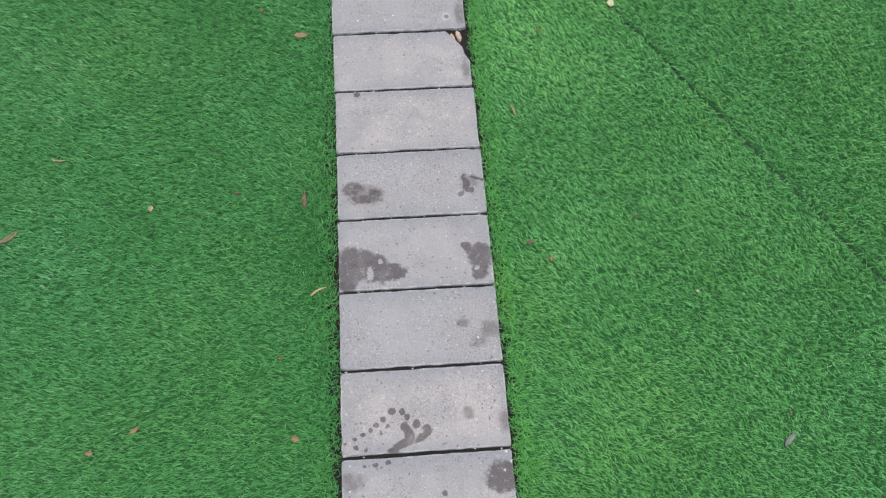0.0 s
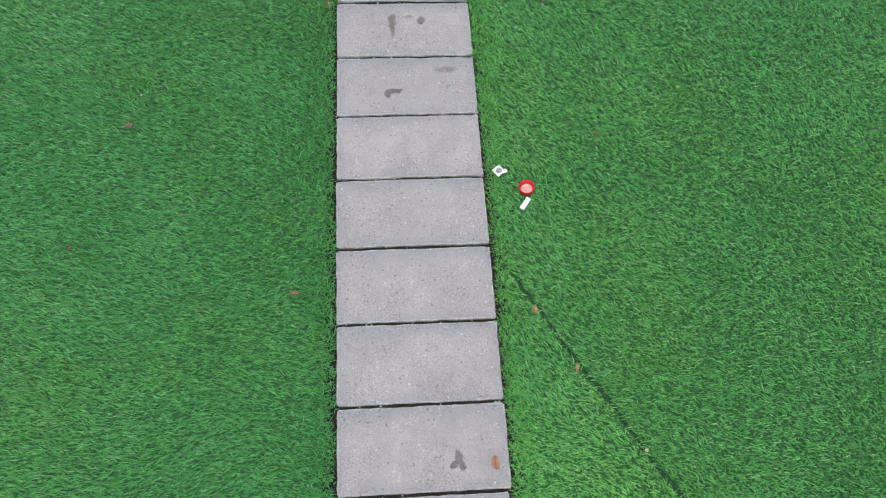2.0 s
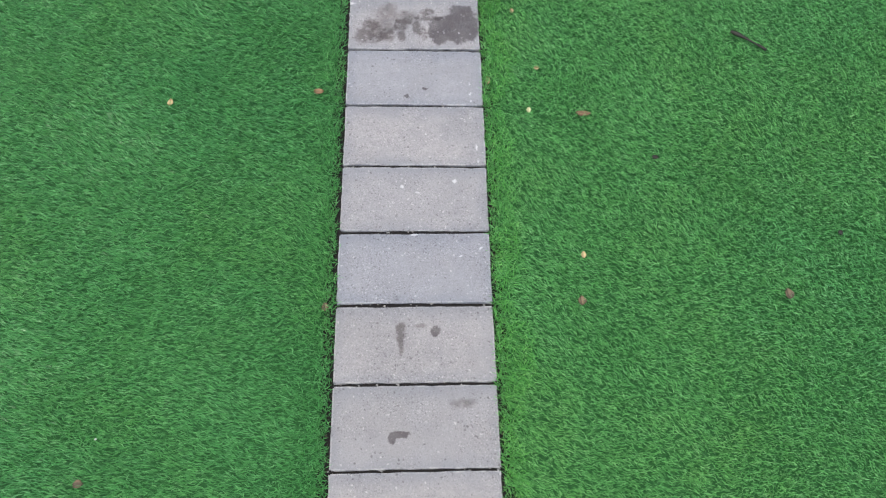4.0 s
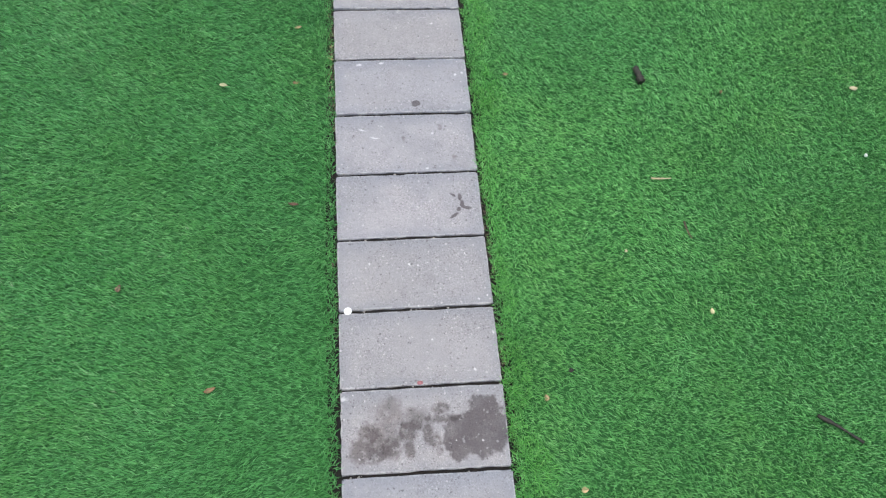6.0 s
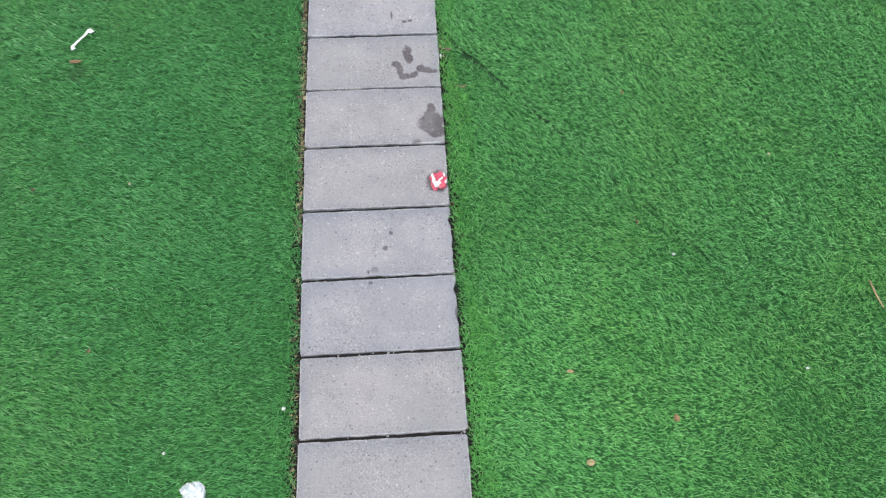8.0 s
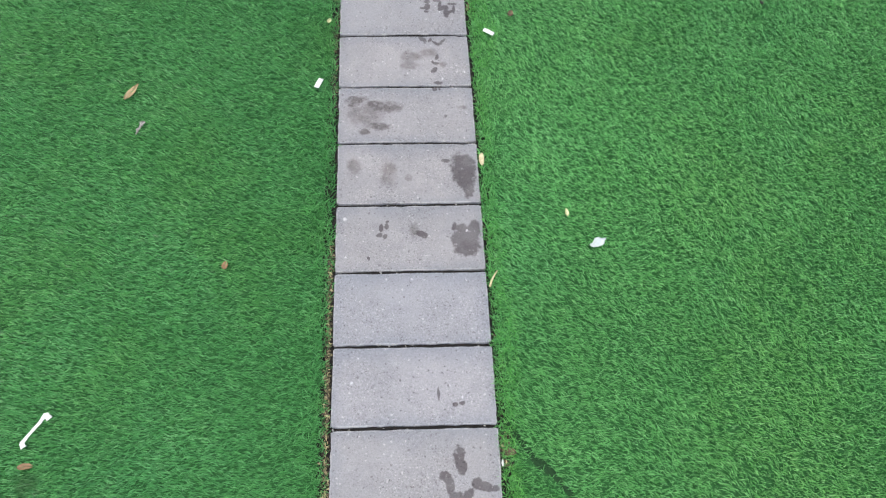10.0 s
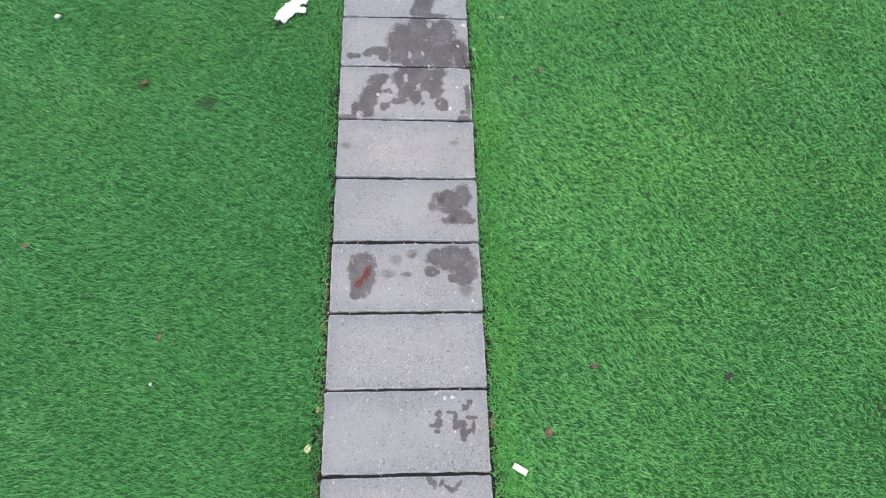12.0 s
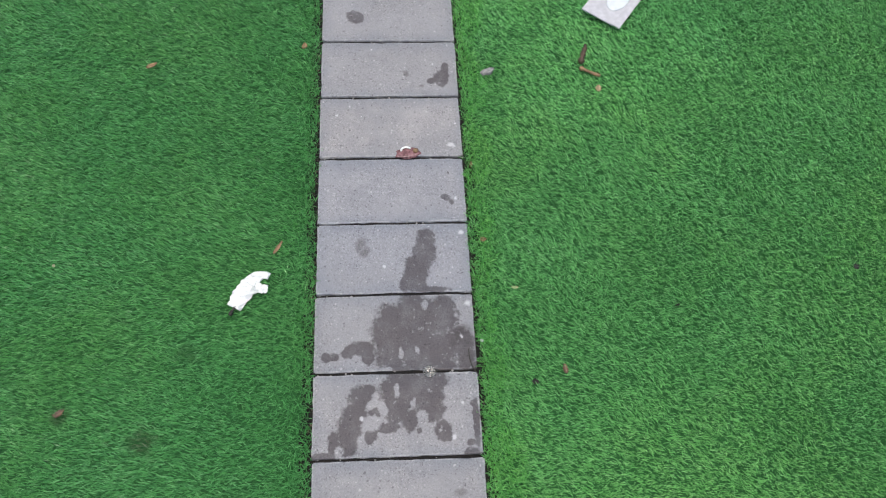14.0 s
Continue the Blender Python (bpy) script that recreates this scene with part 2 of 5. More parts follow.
LITTER.color(LITTER.mix(LITTER.ramp(grains, 0.15, 1.0), (0.045, 0.045, 0.022), (0.40, 0.35, 0.19)))
LITTER = LITTER.m
TONES = {
    "brown": dry("dry_leaf_brown", (0.065, 0.052, 0.030), (0.20, 0.155, 0.090)),
    "tan": dry("dry_leaf_tan", (0.28, 0.22, 0.11), (0.50, 0.40, 0.22)),
    "orange": dry("dry_leaf_orange", (0.155, 0.104, 0.052), (0.29, 0.190, 0.098)),
    "red": dry("dry_leaf_red", (0.080, 0.054, 0.036), (0.17, 0.104, 0.064)),
    "rust": dry("wet_rust_leaf", (0.22, 0.10, 0.065), (0.40, 0.20, 0.13)),
    "pale": dry("dry_leaf_pale", (0.36, 0.38, 0.20), (0.55, 0.55, 0.34)),
    "straw": dry("straw", (0.46, 0.42, 0.24), (0.64, 0.59, 0.38)),
    "dark": dry("rotten_bark_and_shade", (0.012, 0.016, 0.011), (0.036, 0.034, 0.025)),
    "grey": dry("weathered_grey", (0.22, 0.22, 0.21), (0.42, 0.42, 0.40)),
    "white": plain("white_scrap", (0.66, 0.69, 0.63), 0.6, 0.08),
    "dull": dry("dull_grey_film", (0.10, 0.13, 0.11), (0.17, 0.19, 0.17)),
    "blue": plain("blue_scrap", (0.02, 0.06, 0.14), 0.4),
    "teal": plain("teal_scrap", (0.03, 0.30, 0.24), 0.4),
}
PAPER = plain("white_paper", (0.82, 0.84, 0.80), 0.65, 0.05, 40)
TISSUE = plain("white_tissue", (0.64, 0.71, 0.70), 0.8, 0.1, 50)
RED_PLASTIC = plain("red_plastic", (0.62, 0.02, 0.025), 0.32, 0.1, 30)
CAP_LINER = plain("dusty_cap_liner", (0.62, 0.36, 0.34), 0.6, 0.15, 90)
RED_FOIL = plain("red_foil", (0.60, 0.085, 0.135), 0.35, 0.15, 60)
FADED_RED = plain("faded_red_scrap", (0.40, 0.16, 0.17), 0.6, 0.15, 80)
GREY_INK = plain("grey_print", (0.28, 0.30, 0.30), 0.6, 0.2, 120)
FRESH_BREAK = plain("fresh_broken_brick", (0.62, 0.45, 0.33), 0.9, 0.2, 120)


# ---------------------------------------------------------------- helpers for meshes
def mesh_of(name, bm, mat, smooth=True):
    me = bpy.data.meshes.new(name)
    bmesh.ops.recalc_face_normals(bm, faces=bm.faces)
    bm.to_mesh(me)
    bm.free()
    me.materials.append(mat)
    if smooth:
        for f in me.polygons:
            f.use_smooth = True
    return me


def thing(name, bm, mat, place, label, category, group="", kind="", smooth=True):
    ob = new(name, mesh_of(name, bm, mat, smooth))
    ob.matrix_world = place
    return tagged(ob, label, category, group, kind)


def part(name, bm, mat, parent, label="", smooth=True):
    ob = new(name, mesh_of(name, bm, mat, smooth))
    ob.parent = parent
    return tagged(ob, label)


def loft(bm, rings, cap=True):
    """Joins rings of equal vertex counts into a skin."""
    vs = [[bm.verts.new(p) for p in ring] for ring in rings]
    n = len(rings[0])
    for a, b in zip(vs, vs[1:]):
        for i in range(n):
            bm.faces.new((a[i], a[(i + 1) % n], b[(i + 1) % n], b[i]))
    if cap:
        bm.faces.new(vs[0][::-1])
        bm.faces.new(vs[-1])
    return vs


rng = random.Random(7)


# ---------------------------------------------------------------- ground and path bed
def ground_sheet():
    bm = bmesh.new()
    loft(bm, [[(-150, -150, -0.08), (150, -150, -0.08), (150, 150, -0.08), (-150, 150, -0.08)],
              [(-150, -150, -0.021), (150, -150, -0.021), (150, 150, -0.021), (-150, 150, -0.021)]])
    return thing("ground", bm, GROUND, pose(0, 0, 0), "green woven backing under artificial turf", "ground", kind="structure", smooth=False)


def path_bed():
    """An uneven strip of dark soil, in which the slabs lie."""
    bm = bmesh.new()
    r = random.Random(3)
    ys = [-0.62 + 0.03 * i for i in range(385)]
    xs = (-0.032, -0.015, 0.0, 0.1, 0.2, 0.3, 0.4, 0.415, 0.432)
    grid = []
    for y in ys:
        grid.append([bm.verts.new((x + r.uniform(-0.004, 0.004), y, (-0.0060 + r.uniform(-0.002, 0.0025) if 2 < i < 6 else -0.0100 + r.uniform(-0.002, 0.002) if i in (2, 6) else -0.0175 if 0 < i < 8 else -0.022))) for i, x in enumerate(xs)])
    for a, b in zip(grid, grid[1:]):
        for i in range(len(xs) - 1):
            bm.faces.new((a[i], a[i + 1], b[i + 1], b[i]))
    return thing("pavement", bm, SOIL, pose(0, 0, 0), "path of grey concrete slabs bedded in dark soil", "path", kind="structure")


ground_sheet()
bed = path_bed()


# ---------------------------------------------------------------- artificial turf
def waves(x, y, seed, size):
    """A smooth random field, about -1 to 1."""
    g = np.random.default_rng(seed)
    v = np.zeros_like(x)
    for i in range(7):
        a, k, f = g.uniform(0, 2 * math.pi), g.uniform(0.5, 1.6) * 2 * math.pi / size, g.uniform(0, 2 * math.pi)
        v += np.sin(k * (x * math.cos(a) + y * math.sin(a)) + f)
    return v / 3.2


def seam_low(x):
    return 2.0 - 1.645 * (x - 0.42) + 0.004 * np.sin(41 * x) + 0.003 * np.sin(97 * x + 1)


def seam_high(x):
    return 6.705 - 1.235 * (x - 0.42) + 0.005 * np.sin(37 * x) + 0.003 * np.sin(83 * x + 2)


def seam_gap(seam, widths):
    """A dark strip that paints the shade in the open joint between two pieces of turf, from the path outwards; widths:
    near the path and far from it.
    """
    bm = bmesh.new()
    last = None
    for i in range(120):
        f = i / 119
        x = 0.415 + 1.40 * f
        half = 0.5 * (widths[0] + (widths[1] - widths[0]) * min(1.0, f * 2.2)) * (1 + 0.35 * math.sin(61 * x) * math.sin(23 * x))
        y = float(seam(x))
        row = [bm.verts.new((x, y - half, -0.0200)), bm.verts.new((x, y, -0.0165)), bm.verts.new((x, y + half, -0.0200))]
        if last:
            for j in (0, 1):
                bm.faces.new((last[j], row[j], row[j + 1], last[j + 1]))
        last = row
    thing("seam_shade_strip", bm, SEAM_SHADE, pose(0, 0, 0), "dark strip as painted shade in the open joint between two pieces of artificial turf", "turf joint", kind="structure")


def rough_edge(x, y):
    """How unkempt the turf is beside the slabs, 0 to 1: ragged stretches of changing width, widest on the near stretch of the left strip."""
    y0 = y * 0
    left = 0.022 + 0.030 * np.clip(waves(y0, y, 3, 0.45), 0, 1) + 0.09 * np.exp(-((y - 2.25) / 0.28) ** 2) + 0.04 * np.exp(-((y - 0.5) / 0.5) ** 2) + 0.04 * np.exp(-((y - 9.1) / 0.6) ** 2)
    right = 0.028 + 0.045 * np.clip(waves(y0, y, 4, 0.6), 0, 1) + 0.03 * np.exp(-((y - 4.1) / 0.6) ** 2)
    gap = np.where(x < 0.2, -0.010 - x, x - 0.410)
    return np.exp(-(np.maximum(gap, 0) / np.where(x < 0.2, left, right)) ** 1.5)


def turf(name, label, box, keep, count, heading, mat, seed, seam=None, size=0.0215, wild=0.0):
    """One laid piece of artificial turf: many bent fibres, combed towards heading (degrees), with swirls, and unkempt, more upright
    fibres beside the slabs and along a seam. wild: how much of the piece is unkempt all over."""
    g = np.random.default_rng(seed)
    x, y = g.uniform(box[0], box[1], count), g.uniform(box[2], box[3], count)
    ok = keep(x, y)
    x, y = x[ok], y[ok]
    n = len(x)
    near = np.maximum(rough_edge(x, y), wild)
    if seam is not None:
        near = np.maximum(near, 0.45 * np.exp(-np.abs(y - seam(x)) / 0.03))
    near = np.maximum(near, 0.5 * np.clip(waves(x, y, seed + 6, 0.45) - 0.75, 0, 1))
    clump = waves(x, y, seed + 5, 0.022)
    az = np.radians(heading) + 0.20 * waves(x, y, seed + 1, 0.5) + 0.24 * waves(x, y, seed + 2, 0.09) + 0.22 * clump + g.normal(0, 0.26, n)
    az += np.where(g.uniform(0, 1, n) < 0.12, math.pi, 0.0)
    az = np.where(g.uniform(0, 1, n) < 0.85 * near, g.uniform(0, 2 * math.pi, n), az)
    lean = np.clip(58 + 4 * waves(x, y, seed + 3, 0.4) + 9 * waves(x, y, seed + 7, 0.026) - 15 * near + g.normal(0, 9, n), 6, 80)
    low = np.radians(np.clip(lean - 22, 2, 75))
    high = np.radians(np.clip(lean + 18 + g.normal(0, 8, n), 8, 96))
    long = np.clip(size + 0.0012 * waves(x, y, seed + 4, 0.25) + 0.004 * near + g.normal(0, 0.0028, n), 0.012, 0.036)
    wide = g.uniform(0.0008, 0.00125, n)
    z0 = -0.0190 + 0.0016 * waves(x, y, seed + 8, 0.024) + g.uniform(0, 0.005, n)
    turn = az + g.normal(0, 0.35, n)
    root = np.stack([x, y, z0], 1)

    def along(direction, tilt, part_long):
        return np.stack([np.cos(direction) * np.sin(tilt) * part_long, np.sin(direction) * np.sin(tilt) * part_long, np.cos(tilt) * part_long], 1)

    knee = root + along(az, low, long * 0.5)
    point = knee + along(turn, high, long * 0.5)
    off = np.stack([-np.sin(az) * wide, np.cos(az) * wide, g.normal(0, 0.55, n) * wide], 1)
    v = np.stack([root, knee - off, point, knee + off], 1).astype(np.float32)
    me = bpy.data.meshes.new(name)
    me.vertices.add(4 * n)
    me.vertices.foreach_set("co", v.ravel())
    me.loops.add(4 * n)
    me.loops.foreach_set("vertex_index", np.arange(4 * n, dtype=np.int32))
    me.polygons.add(n)
    me.polygons.foreach_set("loop_start", 4 * np.arange(n, dtype=np.int32))
    me.update(calc_edges=True)
    me.materials.append(mat)
    return tagged(new(name, me), label, "artificial turf", kind="stuff")


def turf_left(y):
    """The left strip's edge: it stands back from the slabs where dead plants fill the gap."""
    return -0.0045 - 0.0075 * np.exp(-((y - 6.6) / 0.55) ** 4) - 0.004 * np.exp(-((y - 5.3) / 0.6) ** 4) - 0.004 * np.exp(-((y - 8.15) / 0.5) ** 4)


def fray(y, seed):
    return 0.004 * waves(y * 0, y, seed, 0.05) + 0.003 * waves(y * 0, y, seed + 9, 0.6)


seam_gap(seam_low, (0.020, 0.024))
seam_gap(seam_high, (0.030, 0.004))
Y0, Y1, DENSE = -0.3, 10.6, 50000
turf("turf_strip", "short green artificial turf beside the concrete path", (-1.16, 0.0, Y0, Y1),
     lambda x, y: x < turf_left(y) + fray(y, 5), int(DENSE * 1.16 * (Y1 - Y0)), 184, FIBRE_LEFT, 20)
RIGHT = (0.40, 1.90, Y0, Y1)
MANY = int(DENSE * 1.50 * (Y1 - Y0))
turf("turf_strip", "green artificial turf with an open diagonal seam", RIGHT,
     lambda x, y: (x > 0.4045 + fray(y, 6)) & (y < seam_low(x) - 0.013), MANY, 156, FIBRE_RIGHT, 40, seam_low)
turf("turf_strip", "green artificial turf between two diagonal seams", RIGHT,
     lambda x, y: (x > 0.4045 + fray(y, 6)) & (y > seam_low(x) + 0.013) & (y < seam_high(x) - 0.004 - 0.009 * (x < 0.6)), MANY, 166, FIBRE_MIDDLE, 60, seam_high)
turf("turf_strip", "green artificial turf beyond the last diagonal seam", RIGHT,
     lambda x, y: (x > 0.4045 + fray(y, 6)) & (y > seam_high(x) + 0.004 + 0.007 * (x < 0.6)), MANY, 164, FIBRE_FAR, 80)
turf("turf_fringe", "longer green turf fibres along the slab edges", (-0.075, 0.0, Y0, Y1),
     lambda x, y: (x < turf_left(y) + fray(y, 5)) & (np.abs(x) < 0.018 + 0.05 * np.abs(waves(y * 0, y, 3, 0.3))), 14000, 30, FIBRE_LEFT, 120, size=0.026, wild=0.8)
turf("turf_fringe", "longer yellow-green turf fibres along the slab edges", (0.40, 0.50, Y0, Y1),
     lambda x, y: (x > 0.4045 + fray(y, 6)) & (x < 0.44 + 0.05 * np.abs(waves(y * 0, y, 4, 0.5))), 30000, 150, FIBRE_EDGE, 140, size=0.026, wild=0.8)


# ---------------------------------------------------------------- paving slabs
def slab_mesh(name, seed, cut=None, spalled=False):
    """A 400 x 200 x 55 mm slab with rounded, slightly worn edges; cut: a broken corner, as (x on the far edge, y on the side);
    spalled: bites out of one short side."""
    r = random.Random(seed)
    hx, hy = 0.1990, 0.0991
    side_x, side_y = [-1, -0.985] + [-0.9 + 0.1 * i for i in range(19)] + [0.985], [-1, -0.97] + [-0.8 + 0.2 * i for i in range(9)] + [0.97]
    line = [(hx * s, -hy) for s in side_x] + [(hx, hy * s) for s in side_y] + [(-hx * s, hy) for s in side_x] + [(-hx, -hy * s) for s in side_y]
    if cut:
        cx, cy = cut
        line = [p for p in line if not (p[0] > cx - 0.004 and p[1] > cy - 0.004)]
        at = next(i for i, p in enumerate(line) if p[1] >= hy - 1e-6)
        line[at:at] = [(hx, cy), (hx - 0.012, cy + 0.025), (hx - 0.02, cy + 0.05), (cx + 0.02, hy - 0.025), (cx, hy)]
    out, inn = [], []
    chips = {r.randrange(len(line)): r.uniform(0.002, 0.006) for _ in range(7)}
    for i, (x, y) in enumerate(line):
        d = r.uniform(0, 0.0026)
        if abs(x) > hx - 1e-6 and abs(y) > hy - 1e-6:
            x, y = x - math.copysign(0.0035, x), y - math.copysign(0.0030, y)
        e = 0.0020 + r.uniform(0, 0.0018) + chips.get(i, 0)
        fx, fy = 1 - d / hx, 1 - d / hy
        bite = r.choice((0.0, 0.002, 0.007)) if spalled and x > hx - 1e-6 and abs(y) < 0.09 else 0.0
        x -= bite
        out.append((x * fx, y * fy))
        inn.append((x - math.copysign(min(e, abs(x)), x) * (abs(x) > hx - 0.02), y - math.copysign(min(e, abs(y)), y) * (abs(y) > hy - 0.02)))
    bm = bmesh.new()
    mid = [((a[0] + 2 * b[0]) / 3, (a[1] + 2 * b[1]) / 3) for a, b in zip(inn, out)]
    loft(bm, [[(*p, -0.055) for p in out], [(*p, -0.0050) for p in out], [(*p, -0.0013) for p in mid], [(*p, 0.0) for p in inn]])
    return mesh_of(name, bm, CLEAN, False)


CLEAN = concrete("paving_concrete")
SLABS = [slab_mesh("paving_slab", 30 + i) for i in range(7)]
BROKEN = slab_mesh("paving_slab", 77, (0.134, -0.012))
SPALLED = slab_mesh("paving_slab", 78, spalled=True)


def slab(k, x, y, turn, hard=(), mid=(), soft=(), white=(), ring=(), bare=()):
    r = random.Random(500 + k)
    ob = new("paving_slab", BROKEN if k == 5 else SPALLED if k in (28, 29) else SLABS[(k * 3 + 11) % 7])
    ob.parent = bed
    ob.matrix_world = pose(x + (-0.005 if k == 6 else 0), y, r.uniform(-0.0015, 0.0015), r.uniform(-0.4, 0.4), r.uniform(-0.25, 0.25), turn)
    ob.color = (0.995, 0.990, 0.978, 1) if k < 14 else (0.955, 0.985, 1.03, 1) if k in (14, 17, 21, 22, 23, 28, 29, 33, 34, 46, 47) else (0.98, 0.99, 1.0, 1)
    if k >= 35:
        ob.color = [0.95 * v for v in ob.color[:3]] + [1]
    if hard or mid or soft or white or ring:
        ob.material_slots[0].link = "OBJECT"
        ob.material_slots[0].material = concrete("stained_concrete", hard, mid, soft, white, ring, bare)
        if hard or mid:
            tagged(ob, "grey concrete slab with dark damp stains")
    if k == 5:
        tagged(ob, "grey concrete slab with one corner broken off")


slab(-3, 0.2000, -0.5075, 0.00)
slab(-2, 0.2000, -0.3045, 0.00)
slab(-1, 0.1995, -0.1014, -0.03, hard=((-0.145, 0.082, 0.0047, 0.004, 0), (-0.119, 0.082, 0.0061, 0.0052, 0), (-0.09, 0.086, 0.0064, 0.0064, 0), (0.172, 0.036, 0.0437, 0.0346, 0), (0.036, 0.01, 0.0069, 0.0069, 0)), soft=((-0.176, 0.049, 0.034, 0.0236, 0),), white=((0.185, 0.093, 0.0052, 0.0053, 0), (0.194, 0.07, 0.004, 0.0041, 0), (0.177, 0.051, 0.0054, 0.0046, 0)))
slab(0, 0.2002, 0.1021, -0.08, hard=((-0.078, -0.002, 0.0074, 0.0074, 0), (-0.053, -0.004, 0.0064, 0.0075, 0), (-0.099, -0.018, 0.0061, 0.0061, 0), (-0.041, -0.017, 0.007, 0.0082, 0), (-0.115, -0.03, 0.0058, 0.0058, 0), (-0.02, -0.033, 0.0102, 0.0101, 0), (0.002, -0.044, 0.0095, 0.0094, 0), (-0.088, -0.035, 0.0052, 0.0052, 0), (-0.129, -0.042, 0.0054, 0.0046, 0), (-0.105, -0.049, 0.0041, 0.0048, 0), (-0.147, -0.051, 0.0061, 0.0052, 0), (-0.167, -0.06, 0.0047, 0.004, 0), (-0.163, -0.08, 0.0052, 0.0052, 0), (-0.141, -0.086, 0.0054, 0.0046, 0), (-0.189, -0.069, 0.004, 0.004, 0), (-0.049, -0.038, 0.0094, 0.0115, 0), (-0.04, -0.06, 0.0105, 0.019, 0), (-0.057, -0.079, 0.026, 0.0092, 25), (-0.005, -0.062, 0.0222, 0.0075, 30), (-0.077, -0.092, 0.0148, 0.0063, 0)), soft=((0.104, -0.015, 0.0148, 0.0164, 0), (0.186, -0.038, 0.0188, 0.0263, 0)))
slab(1, 0.2007, 0.3053, -0.14, soft=((0.108, 0.003, 0.017, 0.0121, 0), (0.174, -0.016, 0.0269, 0.0236, 0), (0.144, -0.048, 0.0204, 0.0154, 0)), white=((0.143, -0.037, 0.0047, 0.0047, 0),))
slab(2, 0.2005, 0.5078, 0.00, hard=((-0.168, -0.034, 0.037, 0.052, 0), (-0.132, -0.012, 0.028, 0.024, 0), (-0.101, -0.041, 0.033, 0.036, 0), (-0.062, -0.052, 0.040, 0.021, -8), (-0.176, -0.080, 0.022, 0.020, 0), (0.166, -0.020, 0.034, 0.034, 0), (0.134, 0.008, 0.014, 0.012, 0), (0.164, -0.062, 0.021, 0.024, 0)), bare=((-0.090, -0.022, 0.006, 0.007, 0), (-0.117, -0.053, 0.008, 0.017, 0), (0.157, -0.054, 0.008, 0.005, 30)))
slab(3, 0.2010, 0.7098, 0.04, mid=((-0.171, -0.014, 0.0151, 0.0171, 0), (-0.148, -0.01, 0.0211, 0.0223, 0), (-0.16, 0.003, 0.0151, 0.0103, 0), (-0.134, -0.04, 0.033, 0.0152, 0), (-0.096, -0.028, 0.0181, 0.0153, 0), (-0.104, -0.043, 0.027, 0.0101, 0),), hard=((0.144, 0.007, 0.0061, 0.0121, 0), (0.149, -0.012, 0.0091, 0.0138, 0), (0.156, -0.03, 0.0167, 0.0085, -15), (0.134, -0.04, 0.0091, 0.0068, 40), (0.178, 0.005, 0.0184, 0.0035, -20),), soft=((0.157, -0.006, 0.0275, 0.0312, 0), (-0.126, -0.028, 0.0542, 0.0307, 0),))
slab(4, 0.1996, 0.9124, -0.05, hard=((-0.138, 0.088, 0.0092, 0.0078, 0),))
slab(5, 0.1970, 1.1161, -0.06, soft=((0.183, -0.043, 0.0138, 0.0338, 0),))
slab(6, 0.1990, 1.3199, 0.05, soft=((0.186, -0.043, 0.0194, 0.0478, 0),), ring=((0.144, -0.053, 0.0122, 0.0149, 0),))
slab(7, 0.2014, 1.5230, 0.08, hard=((0.081, -0.022, 0.0092, 0.0131, 0), (0.07, -0.041, 0.0115, 0.0085, 30), (0.088, -0.043, 0.0085, 0.0115, 0), (0.08, -0.034, 0.0101, 0.0077, 0)))
slab(8, 0.2003, 1.7255, 0.06)
slab(9, 0.1991, 1.9282, 0.20)
slab(10, 0.1988, 2.1320, 0.38)
slab(11, 0.1994, 2.3347, 0.29)
slab(12, 0.1999, 2.5360, 0.08, hard=((-0.036, -0.019, 0.0208, 0.0085, 0), (-0.054, -0.028, 0.01, 0.0131, 0)), soft=((0.115, 0.053, 0.0308, 0.0123, 0),))
slab(13, 0.1998, 2.7385, 0.09, mid=((-0.036, 0.031, 0.0131, 0.0299, 0), (-0.034, -0.002, 0.0069, 0.0264, 0)), soft=((0.013, 0.047, 0.0176, 0.007, 0),), hard=((0.051, 0.031, 0.0115, 0.0141, 0),))
slab(14, 0.1996, 2.9429, -0.04, white=((0.174, 0.055, 0.0087, 0.0044, 40), (0.121, 0.032, 0.0062, 0.0026, 0), (0.001, 0.094, 0.0135, 0.0043, 0)))
slab(15, 0.2010, 3.1473, -0.27, white=((-0.034, 0.036, 0.0054, 0.0061, 0), (0.008, 0.018, 0.0069, 0.0035, 0), (0.108, 0.054, 0.0077, 0.0069, 0)))
slab(16, 0.2018, 3.3496, -0.42, white=((0.174, -0.039, 0.0038, 0.0155, 0), (0.176, -0.086, 0.0031, 0.0048, 0), (0.032, 0.004, 0.0031, 0.0038, 0)))
slab(17, 0.2022, 3.5522, -0.41, hard=((-0.022, -0.067, 0.0069, 0.0074, 0), (0.028, -0.04, 0.0069, 0.0042, 0), (0.031, -0.041, 0.0069, 0.0035, 0)), white=((0.162, -0.026, 0.0035, 0.0042, 0), (0.161, -0.06, 0.0035, 0.0038, 0), (0.163, -0.083, 0.0038, 0.0053, 0), (0.161, -0.018, 0.0034, 0.0029, 0), (0.164, -0.055, 0.0034, 0.0034, 0)))
